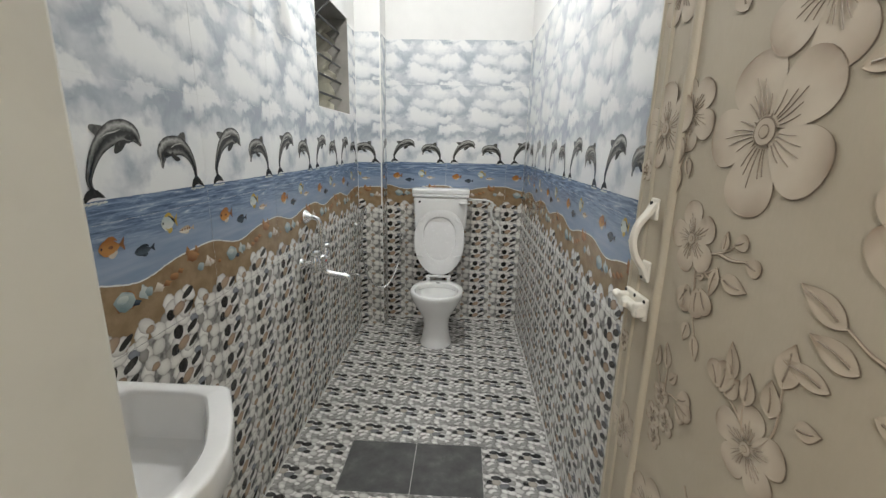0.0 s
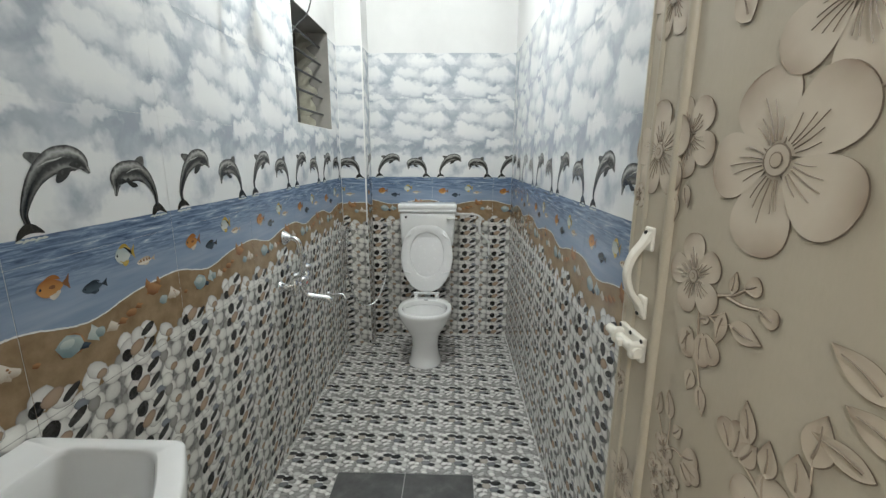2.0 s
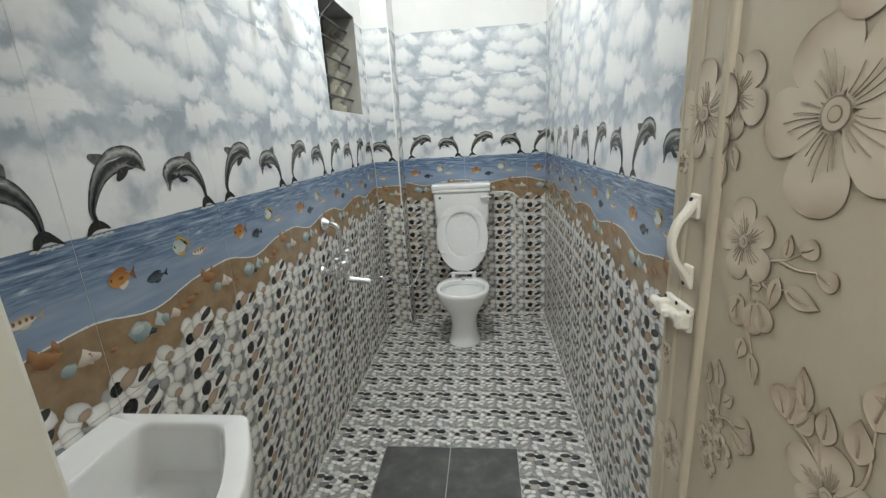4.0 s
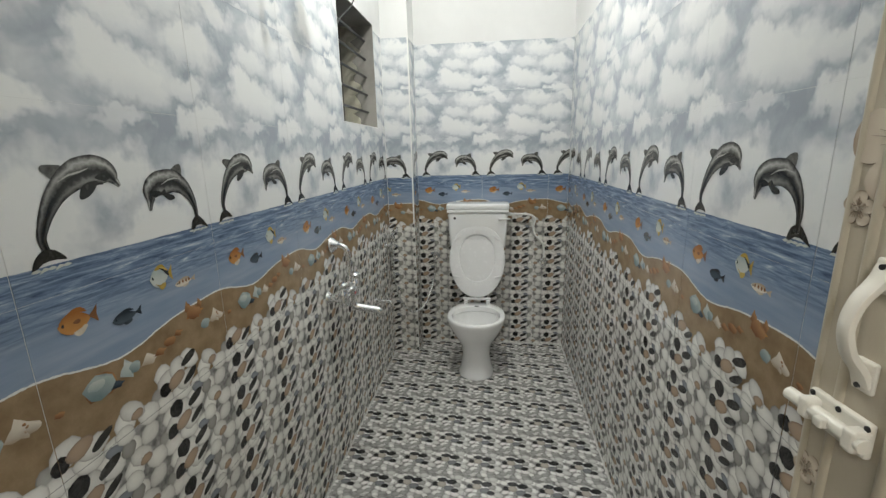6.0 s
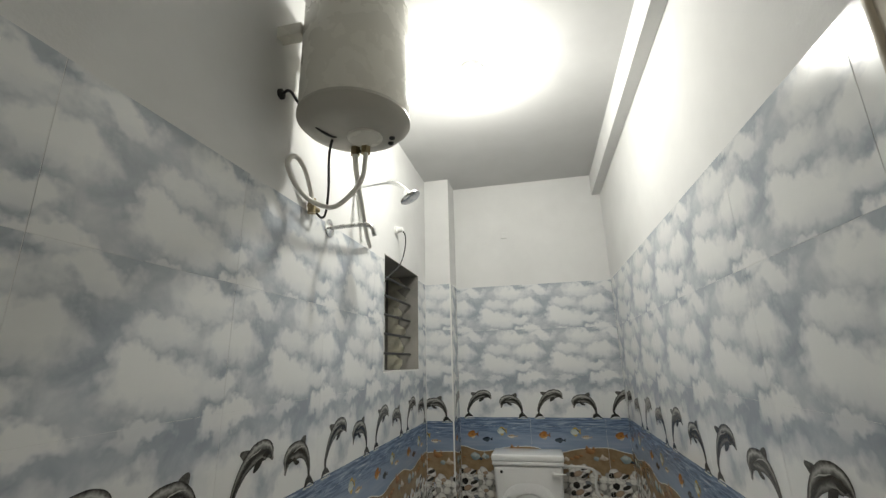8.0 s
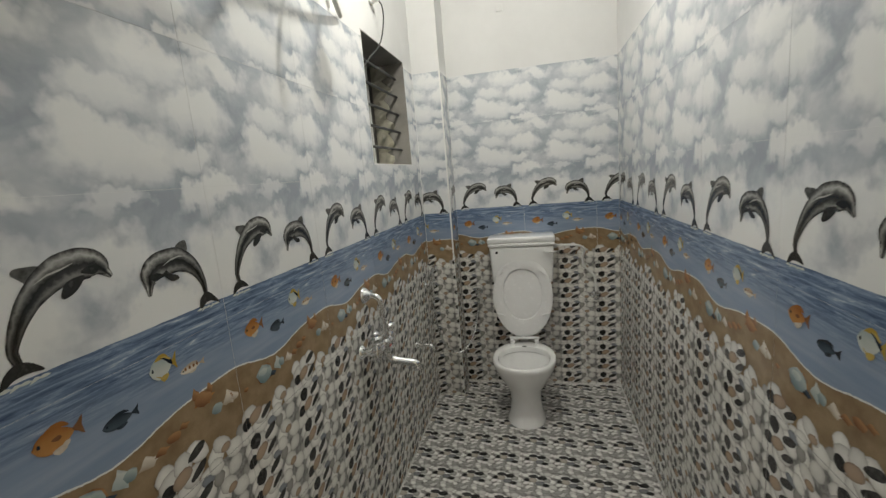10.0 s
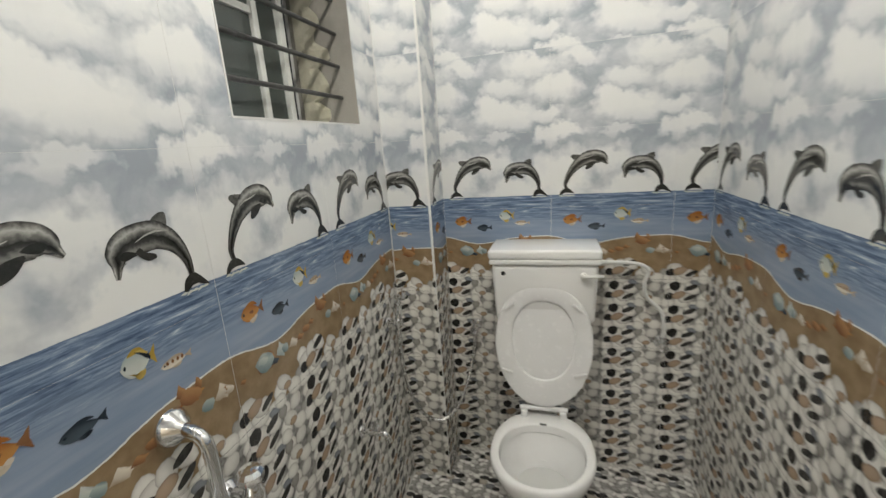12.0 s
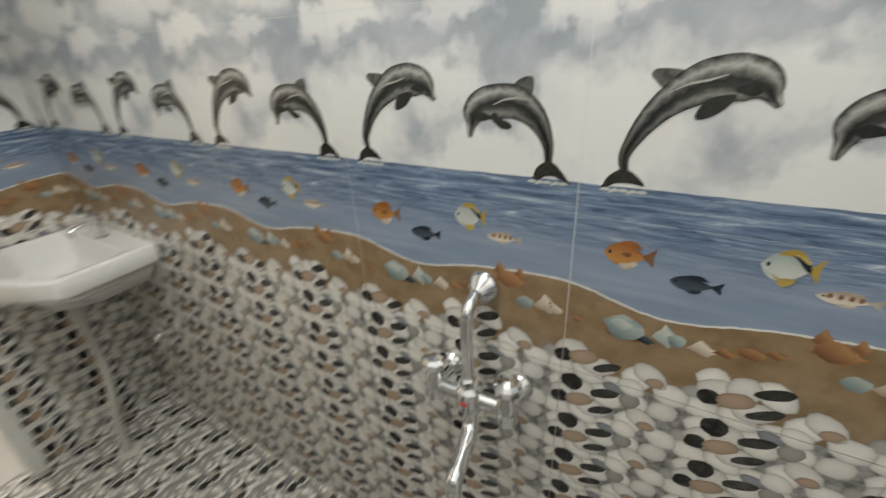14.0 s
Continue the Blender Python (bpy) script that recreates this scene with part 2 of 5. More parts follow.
STONES = [(0.0, (0.82, 0.805, 0.765)), (0.18, (0.72, 0.705, 0.67)), (0.34, (0.81, 0.795, 0.755)), (0.48, (0.40, 0.39, 0.365)), (0.57, (0.84, 0.825, 0.79)),
          (0.70, (0.33, 0.32, 0.295)), (0.76, (0.014, 0.013, 0.012)), (0.86, (0.42, 0.305, 0.215)), (0.92, (0.24, 0.255, 0.285)), (0.96, (0.035, 0.034, 0.031))]
FLOOR_STONES = [(0.0, (0.80, 0.79, 0.765)), (0.20, (0.62, 0.61, 0.59)), (0.36, (0.82, 0.81, 0.79)), (0.58, (0.36, 0.355, 0.34)),
                (0.72, (0.36, 0.35, 0.335)), (0.76, (0.025, 0.025, 0.025)), (0.86, (0.44, 0.40, 0.35)), (0.92, (0.20, 0.205, 0.215)), (0.96, (0.05, 0.05, 0.05))]
M_PRINT = print_material()
M_GROUND = pebble_ground()
M_PEBBLE = pebble_print("pebble_print", STONES)
M_FLOORPEBBLE = pebble_print("floor_pebble_print", FLOOR_STONES)
M_GREY = sleek_ink()
M_ORANGE = motif_material("orange_ink", (0.27, 0.10, 0.022), (0.45, 0.22, 0.065))
M_NAVY = motif_material("dark_fish_ink", (0.012, 0.018, 0.028), (0.06, 0.085, 0.11))
M_CREAM = motif_material("cream_ink", (0.40, 0.38, 0.27), (0.66, 0.64, 0.50))
M_PALEFISH = motif_material("pale_fish_ink", (0.30, 0.36, 0.36), (0.55, 0.58, 0.54))
M_TEAL = motif_material("shell_blue_ink", (0.14, 0.20, 0.21), (0.40, 0.46, 0.44))
M_SHELL = motif_material("shell_white_ink", (0.36, 0.28, 0.20), (0.72, 0.66, 0.56))
M_RUST = motif_material("rust_ink", (0.16, 0.07, 0.03), (0.40, 0.215, 0.095))
M_YELLOW = motif_material("yellow_ink", (0.36, 0.24, 0.04), (0.55, 0.42, 0.13))
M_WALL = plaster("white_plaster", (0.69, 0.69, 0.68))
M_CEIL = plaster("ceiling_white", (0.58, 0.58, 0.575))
M_GROUT = plaster("white_grout", (0.62, 0.61, 0.58), 0.15)
M_PASSAGE = plaster("passage_cream", (0.62, 0.56, 0.46))
M_CEMENT = plaster("bare_cement", (0.30, 0.285, 0.26), 0.3, 0.7)
M_OLDCREAM = plaster("flaking_cream", (0.70, 0.67, 0.55), 0.35, 0.8)
M_FILM = film_material("door_film", (0.435, 0.378, 0.284), (0.49, 0.435, 0.338))
M_PETAL = petal_material("door_petal_print", (0.55, 0.48, 0.38), (0.31, 0.235, 0.17))
M_LEAF = petal_material("door_leaf_print", (0.51, 0.435, 0.335), (0.28, 0.205, 0.145))
M_LINE = worn("door_print_outline", (0.22, 0.172, 0.125), 0.5, amount=0.1)
M_FRAME = worn("cream_frame_paint", (0.79, 0.80, 0.76), 0.35, amount=0.2, scale=7.0)
M_CHINA = worn("white_china", (0.84, 0.84, 0.83), 0.08, coat=0.4, amount=0.05)
M_SEAT = worn("white_seat_plastic", (0.79, 0.79, 0.785), 0.22, amount=0.05)
M_CHROME = worn("chrome", (0.82, 0.83, 0.84), 0.07, 1.0, amount=0.10, scale=30.0)
M_IVORY = worn("ivory_plastic", (0.68, 0.66, 0.60), 0.32, amount=0.2)
M_CREAMP = worn("cream_plastic", (0.70, 0.665, 0.58), 0.34, amount=0.25)
M_WHITEP = worn("white_plastic", (0.74, 0.74, 0.72), 0.3, amount=0.12)
M_GEYSER = worn("geyser_enamel", (0.70, 0.68, 0.61), 0.25, amount=0.1, scale=6.0)
M_BASE = worn("geyser_base_plastic", (0.44, 0.42, 0.37), 0.45, amount=0.3, scale=9.0)
M_BLACK = worn("black_rubber", (0.018, 0.018, 0.018), 0.5, amount=0.1)
M_ROD = worn("black_painted_steel", (0.022, 0.022, 0.022), 0.4, amount=0.3, scale=60.0, dirt=(0.2, 0.2, 0.19))
M_BRASS = worn("dull_brass", (0.32, 0.26, 0.15), 0.35, 0.9)
M_HOSE = worn("steel_hose", (0.55, 0.55, 0.54), 0.25, 0.9)
M_PVC = worn("grey_waste_hose", (0.55, 0.54, 0.50), 0.5, amount=0.3)
M_RED = worn("red_plastic", (0.50, 0.03, 0.02), 0.3)
M_DARK = worn("dark_hole", (0.01, 0.01, 0.01), 0.7)
M_SLATE = slate_material()
M_WATER = worn("standing_water", (0.58, 0.585, 0.57), 0.03, amount=0.0)
M_ALU = worn("white_window_alloy", (0.66, 0.67, 0.65), 0.35, amount=0.3)
M_GLASS = material("window_glass", (0.055, 0.066, 0.062), 0.06)
M_BULB = material("bulb_glass", (1, 1, 1), 0.3)
_b = M_BULB.node_tree.nodes["Principled BSDF"]
_b.inputs["Emission Color"].default_value = (1.0, 0.97, 0.92, 1)
_b.inputs["Emission Strength"].default_value = 30.0

# ---- mesh helpers ----


def mesh_of(name, bm, mats, smooth=False):
    me = bpy.data.meshes.new(name)
    bm.to_mesh(me)
    bm.free()
    for m in (mats if isinstance(mats, (list, tuple)) else [mats]):
        me.materials.append(m)
    if smooth:
        for p in me.polygons:
            p.use_smooth = True
        me.set_sharp_from_angle(angle=radians(38))
    return me


def part(name, bm, mat, parent=None, label="", smooth=False):
    ob = new(name, mesh_of(name, bm, mat, smooth))
    ob.parent = parent
    if label:
        tagged(ob, label)
    return ob


def thing(name, at=(0, 0, 0), label="", category="", group="", kind="", turn=0.0):
    ob = new(name)
    ob.empty_display_size = 0.05
    ob.matrix_basis = pose(*at, 0, 0, turn)
    return tagged(ob, label, category, group, kind)


def box_bm(lo, hi, bevel=0.0, segments=2):
    bm = bmesh.new()
    bmesh.ops.create_cube(bm, size=1.0)
    for v in bm.verts:
        v.co = Vector([lo[i] + (v.co[i] + 0.5) * (hi[i] - lo[i]) for i in range(3)])
    if bevel:
        bmesh.ops.bevel(bm, geom=bm.edges[:], offset=bevel, segments=segments, profile=0.5, affect="EDGES")
    return bm


def merge(*bms):
    out = bmesh.new()
    for b in bms:
        me = bpy.data.meshes.new("tmp")
        b.to_mesh(me)
        b.free()
        out.from_mesh(me)
        bpy.data.meshes.remove(me)
    return out


def lathe_bm(profile, steps=28, axis="z", at=(0, 0, 0), close=False):
    """Turns (radius, height) pairs round an axis."""
    bm = bmesh.new()
    rings = []
    for r, h in profile:
        ring = []
        for i in range(steps):
            a = 2 * math.pi * i / steps
            p = (r * math.cos(a), r * math.sin(a), h)
            p = {"z": p, "x": (h, p[0], p[1]), "y": (p[0], h, p[1])}[axis]
            ring.append(bm.verts.new(Vector(p) + Vector(at)))
        rings.append(ring)
    for a, b in zip(rings, rings[1:]):
        for i in range(steps):
            bm.faces.new((a[i], a[(i + 1) % steps], b[(i + 1) % steps], b[i]))
    bm.faces.new(rings[0])
    bm.faces.new(rings[-1])
    bmesh.ops.recalc_face_normals(bm, faces=bm.faces[:])
    return bm


def smooth_line(pts, n=8):
    """A Catmull-Rom line through the points."""
    p = [Vector(q) for q in pts]
    p = [p[0] * 2 - p[1]] + p + [p[-1] * 2 - p[-2]]
    out = []
    for i in range(1, len(p) - 2):
        for k in range(n):
            t = k / n
            a, b, c, d = p[i - 1:i + 3]
            out.append(0.5 * (2 * b + (c - a) * t + (2 * a - 5 * b + 4 * c - d) * t * t + (3 * b - a - 3 * c + d) * t ** 3))
    out.append(p[-2])
    return out


def tube_bm(pts, radius, steps=10, n=8, ridges=0.0, curve=True):
    line = smooth_line(pts, n) if curve else [Vector(q) for q in pts]
    bm = bmesh.new()
    rings = []
    side = None
    for i, c in enumerate(line):
        d = (line[min(i + 1, len(line) - 1)] - line[max(i - 1, 0)]).normalized()
        if side is None:
            side = d.orthogonal().normalized()
        side = (side - d * side.dot(d)).normalized()
        other = d.cross(side)
        r = radius(i / (len(line) - 1)) if callable(radius) else radius
        r *= 1 + (ridges if i % 2 else -ridges)
        rings.append([bm.verts.new(c + r * (math.cos(2 * math.pi * k / steps) * side + math.sin(2 * math.pi * k / steps) * other)) for k in range(steps)])
    for a, b in zip(rings, rings[1:]):
        for k in range(steps):
            bm.faces.new((a[k], a[(k + 1) % steps], b[(k + 1) % steps], b[k]))
    bm.faces.new(rings[0])
    bm.faces.new(rings[-1])
    bmesh.ops.recalc_face_normals(bm, faces=bm.faces[:])
    return bm


def loft_bm(sections, cap0=True, cap1=True):
    """Skins rings that have the same number of points."""
    bm = bmesh.new()
    rings = [[bm.verts.new(p) for p in s] for s in sections]
    n = len(rings[0])
    for a, b in zip(rings, rings[1:]):
        for k in range(n):
            bm.faces.new((a[k], a[(k + 1) % n], b[(k + 1) % n], b[k]))
    if cap0:
        bm.faces.new(rings[0])
    if cap1:
        bm.faces.new(rings[-1])
    bmesh.ops.recalc_face_normals(bm, faces=bm.faces[:])
    return bm


def wall_box(name, lo, hi, mat, parent=None, label="", category="wall"):
    ob = part(name, box_bm(lo, hi), mat, parent)
    return tagged(ob, label, category, kind="structure") if parent is None else ob


# ---- the room: x from 0 to W, y from Y0 to the back wall, z up ----
W, Y0, YB, TOP, CEIL = 1.205, 0.588, 3.56, 2.10, 2.85
PX, PY = 0.172, 3.36                      # the pier in the far corner
WY0, WY1, WZ0, WZ1 = 2.58, 3.18, 1.56, 2.13  # window opening
JX, HX = 0.510, 1.150                      # doorway from JX to HX
T = 0.0006                                # tile thickness

# floor, walls and ceiling: plain bodies behind the tiles
floor_ob = wall_box("floor", (-0.35, -1.6, -0.15), (1.55, YB + 0.15, -T), M_GROUT, label="tiled bathroom floor printed with black and white pebbles", category="floor")
wall_left = thing("wall_left", label="long bathroom wall with picture tiles below white plaster", category="wall", kind="structure")
part("wall_body", box_bm((-0.23, Y0 - 0.1, -T), (-T, WY0, CEIL)), M_WALL, wall_left)
part("wall_body", box_bm((-0.23, WY1, -T), (-T, YB + 0.15, CEIL)), M_WALL, wall_left)
part("wall_body", box_bm((-0.23, WY0, -T), (-T, WY1, WZ0)), M_WALL, wall_left)
part("wall_body", box_bm((-0.23, WY0, WZ1), (-T, WY1, CEIL)), M_WALL, wall_left)
wall_right = thing("wall_right", label="long bathroom wall with picture tiles below white plaster", category="wall", kind="structure")
part("wall_body", box_bm((W + T, Y0 - 0.1, -T), (W + 0.2, YB + 0.15, CEIL)), M_WALL, wall_right)
wall_back = thing("wall_back", label="end wall with picture tiles behind the toilet", category="wall", kind="structure")
part("wall_body", box_bm((-T, YB + T, -T), (W + T, YB + 0.15, CEIL)), M_WALL, wall_back)
pier = thing("wall_pier", label="narrow square pier in the corner, tiled and plastered white above", category="pier", kind="structure")
part("wall_body", box_bm((-T, PY + T, -T), (PX - T, YB + T, CEIL)), M_WALL, pier)
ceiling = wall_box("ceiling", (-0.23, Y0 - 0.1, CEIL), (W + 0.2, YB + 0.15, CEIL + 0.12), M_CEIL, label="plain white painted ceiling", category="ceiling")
beam = wall_box("beam", (W - 0.055, Y0, 2.70), (W + T - 0.002, YB + T - 0.002, CEIL - 0.002), M_WALL, label="shallow white plastered beam under the ceiling", category="beam")

# wall with the doorway, and the passage outside it
wall_door = thing("wall_door", label="wall with the bathroom doorway", category="wall", kind="structure")
part("wall_body", box_bm((-0.23, Y0 - 0.11, -T), (JX - 0.045, Y0, CEIL)), M_WALL, wall_door)
part("wall_body", box_bm((HX + 0.045, Y0 - 0.11, -T), (W + 0.2, Y0, CEIL)), M_WALL, wall_door)
part("wall_body", box_bm((JX - 0.045, Y0 - 0.11, 2.09), (HX + 0.045, Y0, CEIL)), M_WALL, wall_door)
wall_box("wall_passage_left", (-0.35, -1.6, -T), (-0.23, Y0 - 0.0, 2.85), M_PASSAGE, label="cream painted passage wall", category="wall")
wall_box("wall_passage_right", (1.41, -1.6, -T), (1.55, Y0 - 0.0, 2.85), M_PASSAGE, label="cream painted passage wall", category="wall")
wall_box("wall_passage_end", (-0.35, -1.75, -T), (1.55, -1.6, 2.85), M_PASSAGE, label="cream painted passage wall", category="wall")
wall_box("ceiling_passage", (-0.35, -1.75, 2.85), (1.55, Y0 - 0.11, 2.97), M_CEIL, label="white painted passage ceiling", category="ceiling")

# door frame
frame_ob = thing("door_frame_1", label="cream painted door frame with scuffed edges", category="door frame", kind="structure")
part("jamb", box_bm((JX - 0.05, Y0 - 0.135, 0), (JX, Y0 + 0.012, 2.09), 0.004), M_FRAME, frame_ob)
part("jamb", box_bm((HX, Y0 - 0.135, 0), (HX + 0.045, Y0 + 0.012, 2.09), 0.004), M_FRAME, frame_ob)
part("head", box_bm((JX - 0.05, Y0 - 0.135, 2.04), (HX + 0.045, Y0 + 0.012, 2.09), 0.004), M_FRAME, frame_ob)
film_l = part("door_surround_film", box_bm((-0.22, Y0 - 0.122, 0), (JX - 0.052, Y0 - 0.112, 2.2)), M_FILM, wall_door)

# ---- tiles ----


def flat_poly(bm, uvl, pts, y, uvs, mat):
    vs = [bm.verts.new((p[0], y, p[1])) for p in pts]
    f = bm.faces.new(vs)
    f.material_index = mat
    for lo, q in zip(f.loops, uvs):
        lo[uvl].uv = q
    f.normal_update()
    if f.normal.y > 0:
        f.normal_flip()
    return f


def blob(bm, uvl, cx, cz, a, b, ang, y, number, mat, steps=12, wob=0.0, rnd=None):
    """A printed pebble: rings of quads round a middle, with UV (ring, number)."""
    ca, sa = math.cos(ang), math.sin(ang)
    k = [1 + (rnd.uniform(-wob, wob) if rnd else 0) for _ in range(steps)]
    rings = []
    for rr in (1.0, 0.86):
        ring = []
        for i in range(steps):
            t = 2 * math.pi * i / steps
            px, pz = a * rr * k[i] * math.cos(t), b * rr * k[i] * math.sin(t)
            ring.append((cx + ca * px - sa * pz, cz + sa * px + ca * pz))
        rings.append(ring)
    outer = [bm.verts.new((p[0], y, p[1])) for p in rings[0]]
    inner = [bm.verts.new((p[0], y, p[1])) for p in rings[1]]
    mid = bm.verts.new((cx - 0.15 * a, y, cz + 0.2 * b))
    for i in range(steps):
        j = (i + 1) % steps
        f = bm.faces.new((outer[i], inner[i], inner[j], outer[j]))
        f.material_index = mat
        for lo, q in zip(f.loops, ((1.0, number), (0.86, number), (0.86, number), (1.0, number))):
            lo[uvl].uv = q
        f = bm.faces.new((inner[i], mid, inner[j]))
        f.material_index = mat
        for lo, q in zip(f.loops, ((0.86, number), (0.0, number), (0.86, number))):
            lo[uvl].uv = q


def pebble_cell(seed, w, h, cols, rows, special, flat=1.0):
    """One repeat of the pebble picture: pale pebbles at random, then the marked stones on top of them.
    Each is place, half sizes, turn in radians and the number that picks its stone."""
    rnd = random.Random(seed)
    out = []
    for r in range(rows):
        for c in range(cols):
            x = (c + 0.5 * (r % 2) + rnd.uniform(-0.36, 0.36)) * w / cols
            z = (r + rnd.uniform(-0.34, 0.34)) * h / rows
            a, b = rnd.uniform(0.48, 0.72) * w / cols, rnd.uniform(0.52, 0.74) * h / rows * flat
            out.append((x % w, z % h, a, b, rnd.uniform(-0.7, 0.4), rnd.uniform(0.0, 0.70), rnd.random()))
    out.sort(key=lambda p: p[6])
    return out + [(x, z, a, b, math.radians(t), n, 1.0) for x, z, a, b, t, n in special]


WALL_CELL = pebble_cell(11, 0.225, 0.10, 5, 3, (
    (0.022, 0.074, 0.0195, 0.0195, 0, 0.80), (0.092, 0.087, 0.020, 0.0115, -15, 0.94), (0.078, 0.067, 0.026, 0.0105, 22, 0.98), (0.120, 0.070, 0.016, 0.018, -30, 0.72),
    (0.002, 0.030, 0.0165, 0.0150, 20, 0.81), (0.036, 0.036, 0.027, 0.0155, 18, 0.88), (0.076, 0.026, 0.025, 0.009, 28, 0.97), (0.152, 0.024, 0.015, 0.010, 10, 0.89)))
FLOOR_CELL = pebble_cell(5, 0.1525, 0.1525, 5, 7, (
    (0.028, 0.086, 0.015, 0.013, 0, 0.80), (0.055, 0.088, 0.020, 0.018, 0, 0.88), (0.055, 0.112, 0.023, 0.012, 0, 0.98), (0.096, 0.102, 0.024, 0.014, 0, 0.80),
    (0.088, 0.068, 0.022, 0.015, 10, 0.94), (0.114, 0.056, 0.016, 0.012, 0, 0.81), (0.050, 0.026, 0.018, 0.012, 0, 0.72)), 0.9)


def strew(bm, uvl, cell, w, h, width, height, mat, keep=None, seed=3, shift=0.0):
    k = 0
    for i in range(-2, int(width / w) + 2):
        for j in range(-1, int(height / h) + 2):
            rnd = random.Random(seed)
            for x, z, a, b, ang, num, _ in cell:
                k += 1
                cx, cz = x + i * w + (j % 3) * shift, z + j * h
                m = max(a, b)
                if cx < -m or cx > width + m or cz < -m or cz > height + m or (keep and not keep(cx, cz)):
                    continue
                blob(bm, uvl, cx, cz, a, b, ang, -0.0002 - 0.000004 * k, num, mat, 12, 0.08, rnd)


def ribbon(bm, uvl, line, widths, y, mat, flip=False):
    """A printed figure's body along a line, UV from one side to the other and from end to end."""
    pts = smooth_line([(p[0], 0, p[1]) for p in line], 5)
    n = len(pts)
    ws = np.interp(np.linspace(0, 1, n), np.linspace(0, 1, len(widths)), widths)
    rows = []
    for i, p in enumerate(pts):
        d = (pts[min(i + 1, n - 1)] - pts[max(i - 1, 0)]).normalized()
        s = Vector((-d.z, 0, d.x))
        rows.append([p + s * ws[i] * k for k in (0.5, 0.25, 0.0, -0.25, -0.5)])
    for i, (a, b) in enumerate(zip(rows, rows[1:])):
        for k in range(4):
            q = [a[k], a[k + 1], b[k + 1], b[k]]
            v0, v1 = i / (n - 1), (i + 1) / (n - 1)
            uv = [(k / 4, v0), ((k + 1) / 4, v0), ((k + 1) / 4, v1), (k / 4, v1)]
            if flip:
                uv = [(1 - u, v) for u, v in uv]
            flat_poly(bm, uvl, [(c.x, c.z) for c in q], y, uv, mat)


def curved(pts, n=4):
    """Rounds a closed outline."""
    p = [Vector((a, 0, b)) for a, b in pts]
    out = []
    m = len(p)
    for i in range(m):
        a, b, c, d = (p[(i + k) % m] for k in (-1, 0, 1, 2))
        for k in range(n):
            t = k / n
            q = 0.5 * (2 * b + (c - a) * t + (2 * a - 5 * b + 4 * c - d) * t * t + (3 * b - a - 3 * c + d) * t ** 3)
            out.append((q.x, q.z))
    return out


def patch(bm, uvl, pts, y, uv, mat, n=3):
    """A small flat printed shape with a rounded outline, fanned from its middle."""
    line = curved(pts, n) if n > 1 else pts
    cx, cz = sum(p[0] for p in pts) / len(pts), sum(p[1] for p in pts) / len(pts)
    for a, b in zip(line, line[1:] + line[:1]):
        flat_poly(bm, uvl, [(cx, cz), a, b], y, [uv] * 3, mat)


